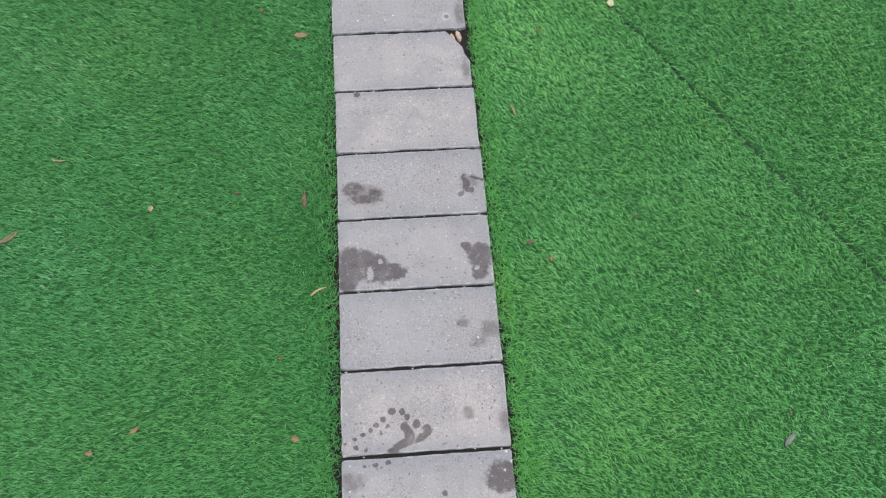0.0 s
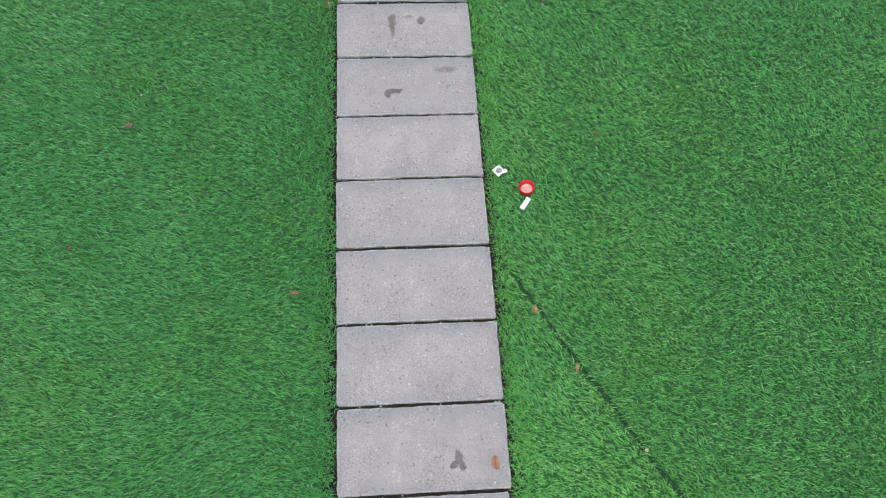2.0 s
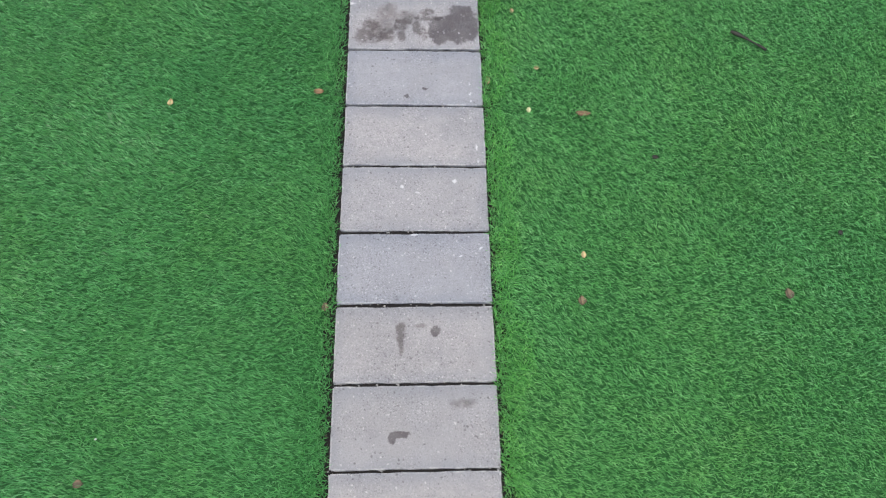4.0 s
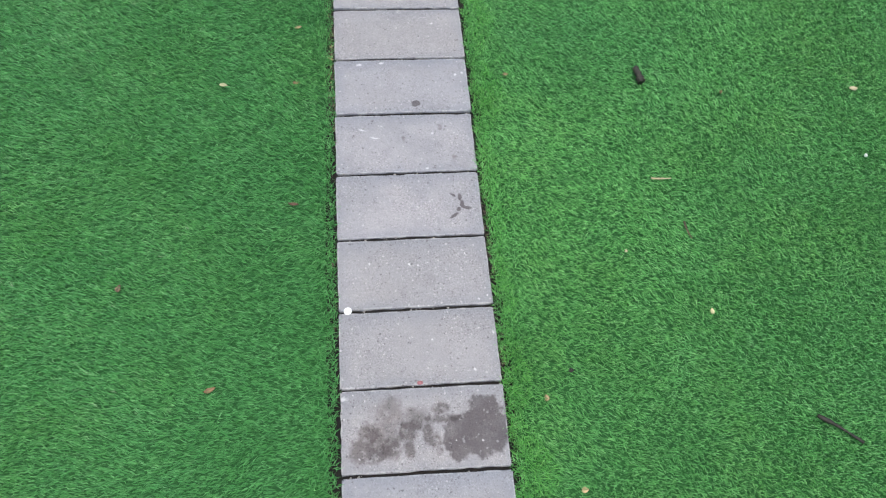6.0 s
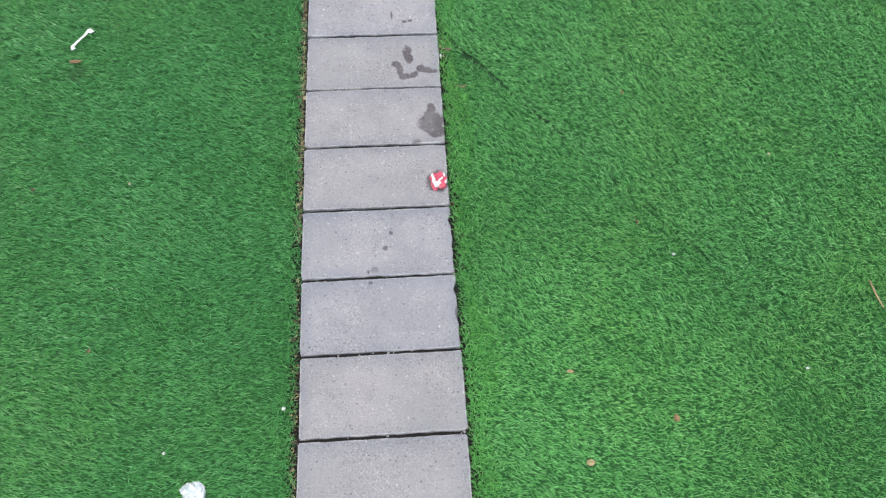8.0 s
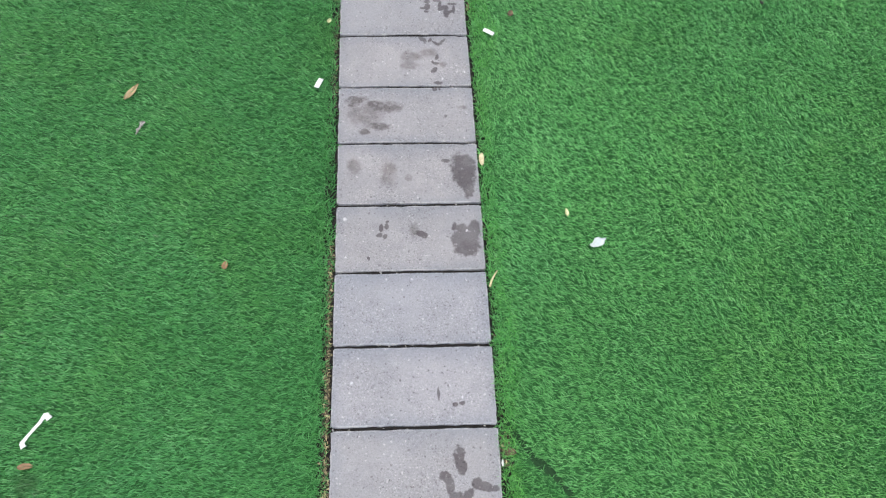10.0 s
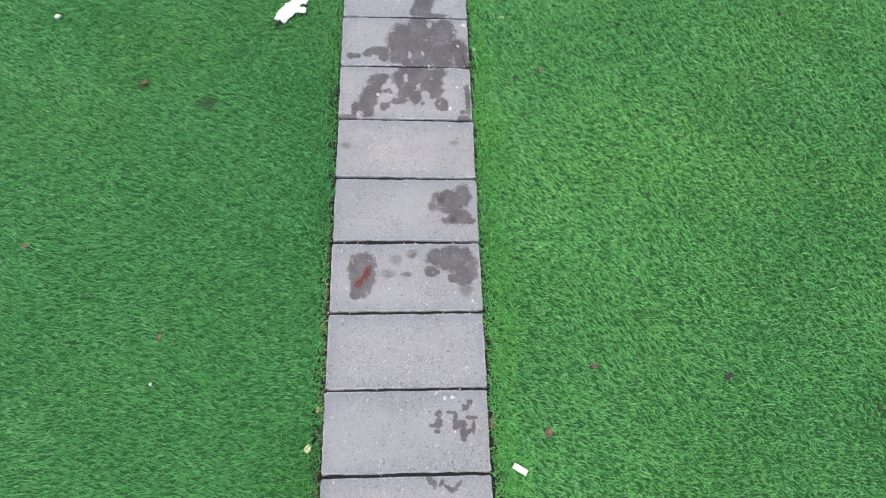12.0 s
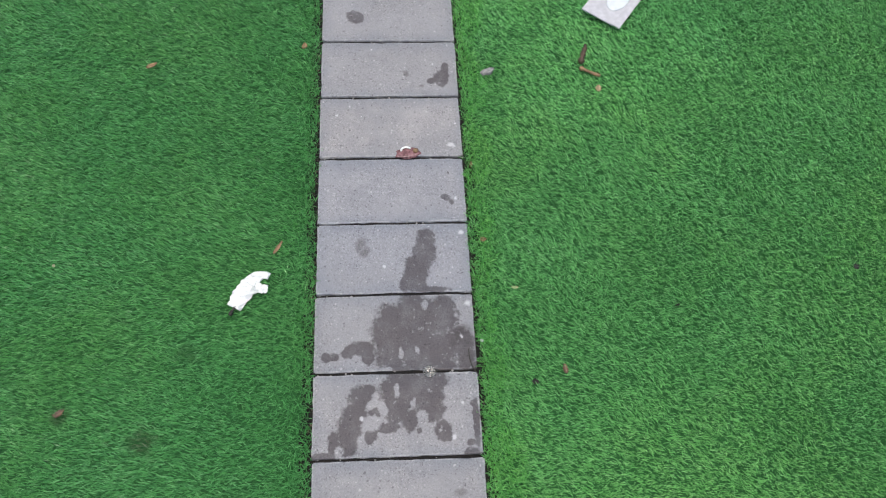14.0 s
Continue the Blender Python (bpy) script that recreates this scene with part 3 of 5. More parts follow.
slab(18, 0.2019, 3.7557, -0.10, hard=((0.147, 0.04, 0.0384, 0.0331, 0), (0.16, 0.001, 0.0354, 0.0352, 0), (0.129, -0.03, 0.0619, 0.0427, 0), (0.076, -0.027, 0.0321, 0.048, 0), (0.081, 0.003, 0.0324, 0.0161, 0), (0.114, 0.018, 0.0272, 0.019, 0), (0.073, -0.066, 0.0159, 0.0104, 0), (0.178, -0.02, 0.019, 0.0241, 0),), mid=((0.041, 0.046, 0.0217, 0.0164, 0), (0.05, 0.021, 0.0352, 0.0108, 0), (0.015, 0.021, 0.0135, 0.0108, 0), (0.022, -0.03, 0.0173, 0.0184, 0), (0.007, -0.014, 0.0133, 0.0239, 0), (0.031, -0.057, 0.0106, 0.0104, 0), (-0.041, -0.007, 0.024, 0.0266, 0), (-0.04, -0.046, 0.0145, 0.0209, 0), (-0.022, 0.009, 0.0187, 0.0134, 0), (-0.15, -0.046, 0.0287, 0.0312, 0), (-0.085, -0.044, 0.0289, 0.0235, 0), (-0.118, -0.055, 0.0313, 0.0207, 0), (-0.13, -0.008, 0.0264, 0.0265, 0),), soft=((-0.082, 0.029, 0.0455, 0.0353, 0), (-0.097, -0.017, 0.0529, 0.0451, 0), (-0.028, 0.026, 0.0403, 0.0298, 0), (-0.08, 0.063, 0.027, 0.0248, 0),), white=((-0.155, -0.064, 0.0039, 0.0038, 0), (0.073, -0.033, 0.0027, 0.0026, 0), (0.136, -0.036, 0.0027, 0.004, 0), (-0.19, 0.079, 0.0107, 0.0069, 0),))
slab(19, 0.2005, 3.9582, 0.45, white=((-0.194, -0.001, 0.0027, 0.0031, 0), (0.033, 0.017, 0.0027, 0.0031, 0), (0.19, 0.028, 0.0034, 0.0039, 0), (0.134, -0.066, 0.0034, 0.0038, 0), (-0.089, 0.01, 0.0025, 0.0025, 0)))
slab(20, 0.1995, 4.1614, 0.61, white=((-0.115, 0.029, 0.003, 0.003, 0), (0.012, 0.02, 0.0038, 0.0038, 0)))
slab(21, 0.1983, 4.3653, 0.47, hard=((0.122, 0.025, 0.0083, 0.0034, -35), (0.14, 0.019, 0.0053, 0.0103, 0), (0.145, -0.006, 0.006, 0.0119, 0), (0.134, -0.019, 0.006, 0.0068, 0), (0.157, -0.016, 0.012, 0.0043, 0), (0.119, -0.039, 0.0135, 0.0042, 30)))
slab(22, 0.1982, 4.5683, 0.62, soft=((0.103, 0.049, 0.0068, 0.0131, 0), (-0.005, 0.014, 0.0042, 0.0085, 0), (0.136, -0.052, 0.0105, 0.0075, 0)), white=((-0.122, 0.048, 0.0136, 0.0031, -25), (-0.084, 0.019, 0.0165, 0.0028, -8), (0.079, 0.032, 0.0045, 0.0041, 0), (0.057, -0.087, 0.006, 0.0047, 0)))
slab(23, 0.1985, 4.7715, 0.73, hard=((0.035, -0.067, 0.0101, 0.0083, 0), (0.039, -0.066, 0.0094, 0.0075, 0), (0.031, -0.073, 0.0054, 0.004, 0)), white=((-0.125, 0.08, 0.0101, 0.0052, 0), (-0.057, 0.085, 0.0075, 0.0052, 0), (0.162, 0.035, 0.0042, 0.0052, 0), (0.183, 0.042, 0.0042, 0.0052, 0)))
slab(24, 0.1978, 4.9745, 0.51, white=((0.104, 0.039, 0.0048, 0.0025, 0), (-0.179, 0.098, 0.0061, 0.0046, 0)))
slab(25, 0.1968, 5.1769, 0.06, white=((0.15, 0.052, 0.0188, 0.007, 0), (0.092, -0.061, 0.0025, 0.0155, 0), (-0.195, -0.023, 0.0031, 0.0027, 0)))
slab(26, 0.1991, 5.3794, -0.13, white=((0.181, -0.059, 0.0105, 0.0091, 0), (0.116, -0.077, 0.0025, 0.0045, 0)))
slab(27, 0.2009, 5.5828, 0.09)
slab(28, 0.1990, 5.7865, 0.12, hard=((-0.02, 0.087, 0.0042, 0.0056, 0), (0.21, 0.069, 0.0045, 0.0124, 0), (0.199, -0.01, 0.0083, 0.0236, 0), (0.202, -0.048, 0.006, 0.0142, 0)))
slab(29, 0.1982, 5.9896, -0.10, hard=((0.036, 0.026, 0.0051, 0.0041, 0), (0.02, -0.018, 0.0059, 0.0072, 0), (-0.025, -0.086, 0.003, 0.0041, 0), (0.216, 0.052, 0.0059, 0.0104, 0), (0.208, -0.0, 0.0068, 0.0135, 0), (0.212, -0.042, 0.0068, 0.0145, 0)), soft=((-0.009, -0.08, 0.009, 0.0066, 0),))
slab(30, 0.1989, 6.1920, -0.15, hard=((0.171, -0.024, 0.0322, 0.033, 0),))
slab(31, 0.1996, 6.3943, -0.17, hard=((0.162, -0.028, 0.035, 0.0368, 0), (0.172, -0.057, 0.0266, 0.021, 0), (0.164, 0.02, 0.0126, 0.0168, 0)), soft=((0.119, -0.092, 0.0126, 0.0126, 0),))
slab(32, 0.2005, 6.5965, -0.51, hard=((0.102, 0.035, 0.0139, 0.0239, 0), (0.107, 0.009, 0.0126, 0.0184, 0), (0.068, -0.012, 0.0148, 0.0117, -25), (0.079, -0.032, 0.0102, 0.018, 0), (0.092, -0.058, 0.0158, 0.0127, 0), (0.12, -0.053, 0.0159, 0.0102, 30), (0.14, -0.031, 0.0114, 0.0142, 0), (0.159, -0.038, 0.016, 0.0103, -10), (0.18, -0.042, 0.0103, 0.0064, 0),))
slab(33, 0.2009, 6.8000, -0.62, hard=((0.06, -0.024, 0.0038, 0.0156, 0), (0.099, -0.048, 0.0054, 0.0043, 0), (0.117, -0.046, 0.0062, 0.0043, 0)), white=((-0.136, 0.07, 0.0038, 0.0044, 0), (-0.151, 0.008, 0.004, 0.0052, 0), (0.117, -0.032, 0.0047, 0.0047, 0)))
slab(34, 0.2008, 7.0036, -0.26)
slab(35, 0.2014, 7.2064, -0.01, hard=((-0.077, 0.029, 0.0062, 0.0106, 0), (-0.082, 0.009, 0.0078, 0.0063, 0), (-0.067, 0.005, 0.0062, 0.0077, 0), (-0.061, 0.034, 0.0054, 0.0085, 0), (-0.06, 0.049, 0.0043, 0.0038, 0), (0.033, 0.009, 0.0185, 0.0095, -25), (0.149, -0.012, 0.0363, 0.0442, 0), (0.175, 0.024, 0.0154, 0.0266, 0), (0.12, 0.032, 0.0054, 0.0127, 0), (-0.111, -0.061, 0.0038, 0.0053, 0)), soft=((0.013, 0.022, 0.0138, 0.0212, 0),), white=((-0.173, 0.06, 0.0061, 0.0074, 0), (0.156, 0.019, 0.0038, 0.0053, 0), (-0.172, -0.056, 0.0035, 0.0042, 0)))
slab(36, 0.2017, 7.4093, -0.06, soft=((-0.15, 0.022, 0.0216, 0.0288, 0), (-0.054, -0.0, 0.0242, 0.0446, 0), (0.001, -0.016, 0.0108, 0.0106, 0)), hard=((0.156, 0.007, 0.0329, 0.0556, 0), (0.166, -0.048, 0.0147, 0.0317, 0), (0.106, 0.04, 0.0121, 0.0058, 0)))
slab(37, 0.2009, 7.6124, 0.04, mid=((-0.147, 0.054, 0.0336, 0.014, 0), (-0.154, 0.037, 0.0154, 0.0096, 0), (-0.057, 0.028, 0.0453, 0.0196, 0), (-0.096, 0.041, 0.0243, 0.0099, 0), (-0.074, -0.043, 0.035, 0.0132, 0), (-0.121, -0.061, 0.0168, 0.0096, 0)), hard=((0.086, 0.091, 0.0071, 0.0071, 0), (0.1, 0.091, 0.0035, 0.0057, 0), (0.114, -0.007, 0.0042, 0.0048, 0)), soft=((0.163, 0.024, 0.0141, 0.0071, 0), (-0.118, 0.001, 0.054, 0.0426, 0)))
slab(38, 0.1996, 7.8154, 0.35, hard=((0.052, 0.092, 0.0063, 0.0176, 25), (0.064, 0.078, 0.0048, 0.011, 0), (0.081, 0.081, 0.0043, 0.01, -30), (0.097, 0.069, 0.0145, 0.0045, -40), (0.12, 0.077, 0.0126, 0.004, 45), (0.11, 0.067, 0.0077, 0.004, 0), (0.099, 0.013, 0.0052, 0.0116, -15), (0.085, -0.006, 0.0047, 0.0067, 0), (0.095, -0.011, 0.0104, 0.0062, 0), (0.091, -0.037, 0.0066, 0.0113, -25), (0.081, -0.043, 0.0037, 0.0066, 0), (0.101, -0.087, 0.0121, 0.0064, 0),), soft=((0.073, 0.029, 0.0286, 0.0195, 0), (0.02, 0.016, 0.0331, 0.0217, 0), (0.116, -0.017, 0.0123, 0.0114, 0), (0.013, -0.017, 0.0281, 0.019, 0),), white=((-0.165, -0.033, 0.0032, 0.0037, 0), (-0.067, -0.003, 0.0028, 0.0028, 0), (0.008, -0.049, 0.0037, 0.0037, 0), (0.181, -0.046, 0.0033, 0.0047, 0), (0.111, -0.071, 0.0047, 0.0065, 0), (-0.143, -0.073, 0.0027, 0.0023, 0),))
slab(39, 0.1989, 8.0187, 0.27, hard=((0.077, 0.04, 0.0088, 0.0079, 0), (0.077, 0.017, 0.0087, 0.0124, 0), (0.062, 0.011, 0.0087, 0.0046, 0), (0.074, -0.002, 0.0072, 0.0046, 0), (0.102, 0.043, 0.0073, 0.0047, 0), (0.115, 0.042, 0.0073, 0.0047, 0), (0.118, 0.028, 0.0058, 0.0125, 0), (0.138, 0.059, 0.0044, 0.0048, 0), (0.144, 0.054, 0.0118, 0.0048, 35), (0.154, 0.068, 0.0074, 0.0064, 0), (0.132, 0.015, 0.0161, 0.0093, 0), (0.136, -0.009, 0.0087, 0.0185, 0), (0.161, 0.008, 0.0044, 0.0155, 0), (0.154, 0.03, 0.0147, 0.0047, 0), (0.15, -0.004, 0.0116, 0.0046, 30), (0.117, 0.008, 0.0073, 0.0062, 0),), white=((0.094, 0.079, 0.0059, 0.0064, 0), (0.112, 0.08, 0.0059, 0.0048, 0), (0.116, -0.003, 0.0029, 0.0046, 0), (0.058, 0.127, 0.0074, 0.0049, 0), (0.075, 0.091, 0.003, 0.0032, 0),))
slab(40, 0.1993, 8.2205, 0.35)
slab(41, 0.1998, 8.4242, 0.26, hard=((-0.113, 0.027, 0.0371, 0.0374, 0), (-0.118, -0.017, 0.032, 0.039, 0), (-0.131, -0.052, 0.0149, 0.0119, 0), (0.125, 0.051, 0.0584, 0.0366, 0), (0.156, 0.02, 0.03, 0.0427, 0), (0.082, 0.058, 0.0292, 0.0229, 0), (0.065, 0.015, 0.0202, 0.0159, 0), (0.125, -0.004, 0.0168, 0.0123, 0),), mid=((0.014, 0.066, 0.0165, 0.0132, 0), (-0.001, 0.007, 0.0153, 0.0089, 0),), soft=((-0.046, 0.009, 0.0214, 0.0128, 0), (0.154, -0.034, 0.02, 0.0244, 0), (-0.026, 0.048, 0.0192, 0.0151, 0),), white=((-0.171, 0.076, 0.0038, 0.004, 0), (-0.044, -0.035, 0.0028, 0.0034, 0), (0.172, -0.07, 0.0043, 0.0043, 0), (0.021, -0.143, 0.0055, 0.0037, 0),))
slab(42, 0.2003, 8.6286, -0.31, hard=((0.126, 0.024, 0.0392, 0.0387, 0), (0.157, 0.047, 0.0238, 0.0339, 0), (0.148, -0.024, 0.0308, 0.021, 0), (0.172, -0.037, 0.0176, 0.0084, 0)), mid=((0.086, 0.034, 0.0182, 0.0242, 0), (0.073, 0.007, 0.0113, 0.0144, 0), (0.118, -0.034, 0.0212, 0.0113, 0)), soft=((0.07, 0.011, 0.0126, 0.0177, 0),))
slab(43, 0.2003, 8.8314, -0.50, soft=((0.139, 0.022, 0.0138, 0.0092, 0), (-0.174, 0.007, 0.0154, 0.013, 0)))
slab(44, 0.1990, 9.0343, -0.13, hard=((-0.085, 0.046, 0.0304, 0.0231, 0), (-0.069, 0.06, 0.0193, 0.0135, 0), (-0.099, 0.004, 0.0317, 0.0264, 0), (-0.111, -0.033, 0.0283, 0.026, 0), (-0.119, -0.069, 0.0234, 0.0293, 0), (-0.147, -0.065, 0.014, 0.0293, 0), (-0.174, -0.094, 0.0309, 0.0108, 0), (0.003, 0.047, 0.0418, 0.0465, 0), (0.061, 0.076, 0.0585, 0.0393, 0), (0.001, 0.001, 0.0287, 0.0246, 0), (0.032, -0.015, 0.0175, 0.0263, 0), (0.075, 0.031, 0.0387, 0.0385, 0), (0.086, -0.001, 0.0224, 0.0227, 0), (0.107, -0.04, 0.0223, 0.0224, 0), (0.117, -0.058, 0.0111, 0.0092, 0), (-0.024, -0.032, 0.0316, 0.0112, 0), (-0.061, -0.049, 0.0126, 0.0222, -25), (-0.046, 0.006, 0.0223, 0.0113, 0), (0.05, -0.041, 0.0063, 0.0074, 0), (0.187, -0.02, 0.008, 0.0532, 0), (0.171, -0.095, 0.0189, 0.0109, 0), (0.171, -0.071, 0.0095, 0.0074, 0), (0.184, 0.02, 0.0081, 0.0077, 0),), bare=((-0.058, -0.018, 0.0205, 0.0168, 0), (-0.033, 0.014, 0.0096, 0.019, 20), (-0.057, 0.028, 0.0112, 0.0076, 0), (0.001, 0.058, 0.0064, 0.0155, 0), (0.039, 0.027, 0.0048, 0.0115, -30), (-0.135, -0.083, 0.0108, 0.0109, 0), (0.061, -0.01, 0.0128, 0.017, 0),), white=((-0.083, -0.008, 0.0047, 0.0056, 0), (0.157, 0.023, 0.0048, 0.0057, 0), (0.133, -0.059, 0.0063, 0.0074, 0),))
slab(45, 0.1990, 9.2369, -0.00, hard=((0.01, -0.011, 0.0631, 0.0829, 0), (0.016, -0.066, 0.0591, 0.0402, 0), (-0.01, 0.02, 0.04, 0.0416, 0), (0.054, 0.039, 0.0572, 0.0633, 0), (0.079, -0.054, 0.0661, 0.0569, 0), (0.105, 0.038, 0.0506, 0.0463, 0), (0.126, 0.063, 0.0254, 0.034, 0), (0.05, 0.081, 0.0203, 0.0256, 0), (0.153, -0.035, 0.04, 0.0409, 0), (0.172, -0.07, 0.0232, 0.0282, 0), (0.195, -0.091, 0.0132, 0.0119, -40), (-0.082, -0.04, 0.0295, 0.0181, 0), (-0.115, -0.047, 0.0229, 0.014, 20), (-0.066, -0.064, 0.0131, 0.018, 0), (-0.148, -0.058, 0.013, 0.01, 0), (-0.167, -0.061, 0.0114, 0.0119, 0), (-0.004, -0.072, 0.0458, 0.024, 0), (0.113, -0.089, 0.0329, 0.0159, 0),), bare=((0.013, -0.054, 0.0066, 0.0141, 0), (0.053, -0.047, 0.0049, 0.0101, 20), (-0.022, -0.093, 0.0146, 0.0059, 0), (0.076, 0.072, 0.0085, 0.0127, 0),), soft=((0.171, -0.015, 0.0368, 0.033, 0), (0.181, -0.056, 0.0266, 0.0488, 0),), white=((0.163, -0.015, 0.005, 0.0061, 0), (0.183, 0.072, 0.0119, 0.0085, 0),))
slab(46, 0.2000, 9.4396, 0.02, hard=((0.086, 0.049, 0.0246, 0.032, 0), (0.091, 0.013, 0.0209, 0.0315, 0), (0.071, -0.002, 0.0226, 0.0494, 0), (0.056, -0.04, 0.031, 0.0397, 0), (0.045, -0.07, 0.0308, 0.0239, 0), (0.091, -0.09, 0.0444, 0.0086, 0), (0.027, -0.074, 0.0137, 0.0195, 0),), soft=((-0.084, 0.038, 0.0156, 0.0226, 0), (-0.076, 0.02, 0.0155, 0.0202, 0),), white=((0.179, 0.07, 0.0089, 0.0092, 0), (-0.025, -0.025, 0.0052, 0.0066, 0),))
slab(47, 0.1997, 9.6412, 0.22, hard=((0.147, -0.026, 0.0104, 0.0116, 0), (0.142, -0.025, 0.0092, 0.0078, 0), (0.16, -0.039, 0.0062, 0.0078, 0), (0.155, 0.052, 0.0031, 0.0035, 0)), white=((0.172, -0.028, 0.0054, 0.0078, 0),))
slab(48, 0.2002, 9.8445, 0.26, white=((0.166, -0.063, 0.0138, 0.0078, 0),))
slab(49, 0.2007, 10.0489, 0.16, hard=((0.15, -0.036, 0.0215, 0.029, 0), (0.164, -0.001, 0.01, 0.0213, 0), (0.122, -0.045, 0.0124, 0.0106, 0)), soft=((0.091, -0.063, 0.0069, 0.0048, 0), (0.049, -0.02, 0.0087, 0.0106, 0)))
slab(50, 0.2002, 10.2519, 0.00, hard=((-0.099, -0.007, 0.0242, 0.0243, 0),))
slab(51, 0.2000, 10.4545, 0.00)
slab(52, 0.2000, 10.6575, 0.00)
slab(53, 0.2000, 10.8605, 0.00)


# ---------------------------------------------------------------- litter on turf and slabs
LIE = -0.002


def leaf(x, y, length, width, turn, tone):
    """A dry, curled leaf fragment with a keel."""
    bm = bmesh.new()
    n, m, curl, skew = 7, 4, rng.uniform(0.1, 0.3), rng.uniform(-0.15, 0.15)
    length, width = length * 0.88, max(width * 0.72, 0.005)
    tops = []
    for z in (0.0, -0.0009):
        rows = []
        for i in range(n + 1):
            s = i / n
            half = width * 0.5 * (math.sin(math.pi * (0.07 + 0.9 * s ** 0.85)) ** 0.75) * rng.uniform(0.85, 1.1)
            row = []
            for j in range(m + 1):
                u = j / m * 2 - 1
                row.append(bm.verts.new(((s - 0.5) * length, u * half + skew * width * math.sin(3 * s), z + curl * width * (abs(u) ** 1.5) * 0.8 + 0.18 * length * curl * (2 * s - 1) ** 2)))
            rows.append(row)
        for a, b in zip(rows, rows[1:]):
            for j in range(m):
                bm.faces.new((a[j], a[j + 1], b[j + 1], b[j]) if z == 0.0 else (a[j], b[j], b[j + 1], a[j + 1]))
        tops.append(rows)
    words = {"brown": "curled dark brown dry leaf", "tan": "dry tan leaf fragment", "orange": "dry orange-brown leaf fragment", "red": "dry reddish-brown leaf", "rust": "curled rust-red leaf",
             "pale": "pale yellowish leaf fragment", "dark": "dark rotten leaf fragment", "grey": "flat weathered grey leaf", "dull": "thin dull grey film scrap", "straw": "pale straw-coloured leaf", "white": "small white scrap"}
    on_path = 0.0 < x < 0.4
    return thing("dry_leaf", bm, TONES[tone], pose(x, y, 0.0012 if on_path else -0.0045, rng.uniform(-8, 8), rng.uniform(-6, 6), turn + rng.uniform(-12, 12)),
                 words[tone] + (" lying on a slab" if on_path else " lying on the turf"), "leaf", "fallen leaves on the turf")


def rod(length, radius, bend, seed, sides=6, steps=7, rough=0.25):
    r = random.Random(seed)
    bm = bmesh.new()
    rings = []
    for i in range(steps + 1):
        s = i / steps
        rad = radius * (1 - 0.45 * s) * r.uniform(1 - rough, 1 + rough)
        cy, cz = bend * length * math.sin(math.pi * s) + r.uniform(-0.1, 0.1) * radius, radius * 0.8
        rings.append([((s - 0.5) * length, cy + rad * math.cos(2 * math.pi * k / sides), cz + rad * math.sin(2 * math.pi * k / sides)) for k in range(sides)])
    loft(bm, rings)
    return bm


def stick(x, y, length, width, turn, tone):
    words = {"tan": "thin tan twig", "straw": "straight pale straw stalk", "brown": "thin brown twig", "red": "reddish-brown bark sliver", "orange": "split orange-brown wood sliver"}
    return thing("twig", rod(length, max(0.0022, min(width, 0.008) * 0.45), rng.uniform(-0.08, 0.08), rng.random()), TONES[tone],
                 pose(x, y, LIE + 0.002, 0, rng.uniform(-4, 4), turn), words[tone] + " lying on the turf", "twig", "twigs on the turf")


def bark(x, y, length, width, turn, tone):
    return thing("bark_piece", rod(length, max(0.006, width * 0.5), rng.uniform(-0.04, 0.04), rng.random(), 7, 9, 0.4), TONES[tone],
                 pose(x, y, LIE - 0.001, 0, 0, turn), {"dark": "dark rotten strip of bark pressed into the turf", "red": "reddish-brown bark sliver lying on the turf", "orange": "split orange-brown wood sliver on the turf"}[tone], "bark", "bark on the turf")


def lump(sx, sy, sz, seed, rough=0.25, fine=2):
    bm = bmesh.new()
    bmesh.ops.create_icosphere(bm, subdivisions=fine, radius=1)
    off = Vector((seed * 3.1, seed * 1.7, 0))
    for v in bm.verts:
        k = 1 + rough * noise.noise(v.co * 1.7 + off) + 0.4 * rough * noise.noise(v.co * 4 + off)
        v.co = Vector((v.co.x * sx * k, v.co.y * sy * k, max(v.co.z, -0.6) * sz * k))
    return bm


def bit(x, y, length, width, turn, tone):
    words = {"pale": "pale greenish crumb", "white": "small white crumb", "dark": "dark lump added for a dark hole", "orange": "orange crumb", "straw": "straw-coloured crumb",
             "blue": "small dark blue scrap", "teal": "small teal scrap"}
    # Flat dark lumps are added for the dark holes in the turf.
    flat = 0.2 if tone == "dark" else 0.45
    return thing("crumb", lump(length * 0.35, width * 0.35, width * flat * 0.8, rng.random() * 9), TONES[tone], pose(x, y, -0.005 if tone == "dark" else LIE + 0.002, 0, 0, turn),
                 words[tone] + " on the turf", "crumb", "crumbs on the turf")


def disc(x, y, length, width, turn, tone):
    return thing("dry_leaf", lump(length / 2, width / 2, 0.003, 4, 0.15), TONES[tone], pose(x, y, LIE + 0.002, 6, 4, turn),
                 "round pale yellow leaf lying on the turf seam", "leaf", "fallen leaves on the turf")


def pebble(x, y, length, width, turn, tone):
    return thing("paper_ball", lump(length / 2, width / 2, width * 0.4, rng.random() * 9, 0.45, 3), TISSUE, pose(x, y, LIE + 0.003, 0, 0, turn),
                 "small crumpled white paper ball on the turf", "paper scrap", "paper scraps on the turf")


def stone(x, y, length, width, turn, tone):
    return thing("stone", lump(length / 2, width / 2, 0.008, 3.3, 0.4, 3), TONES[tone], pose(x, y, LIE + 0.002, 0, 0, turn),
                 "small rough grey stone lying on the turf", "stone")


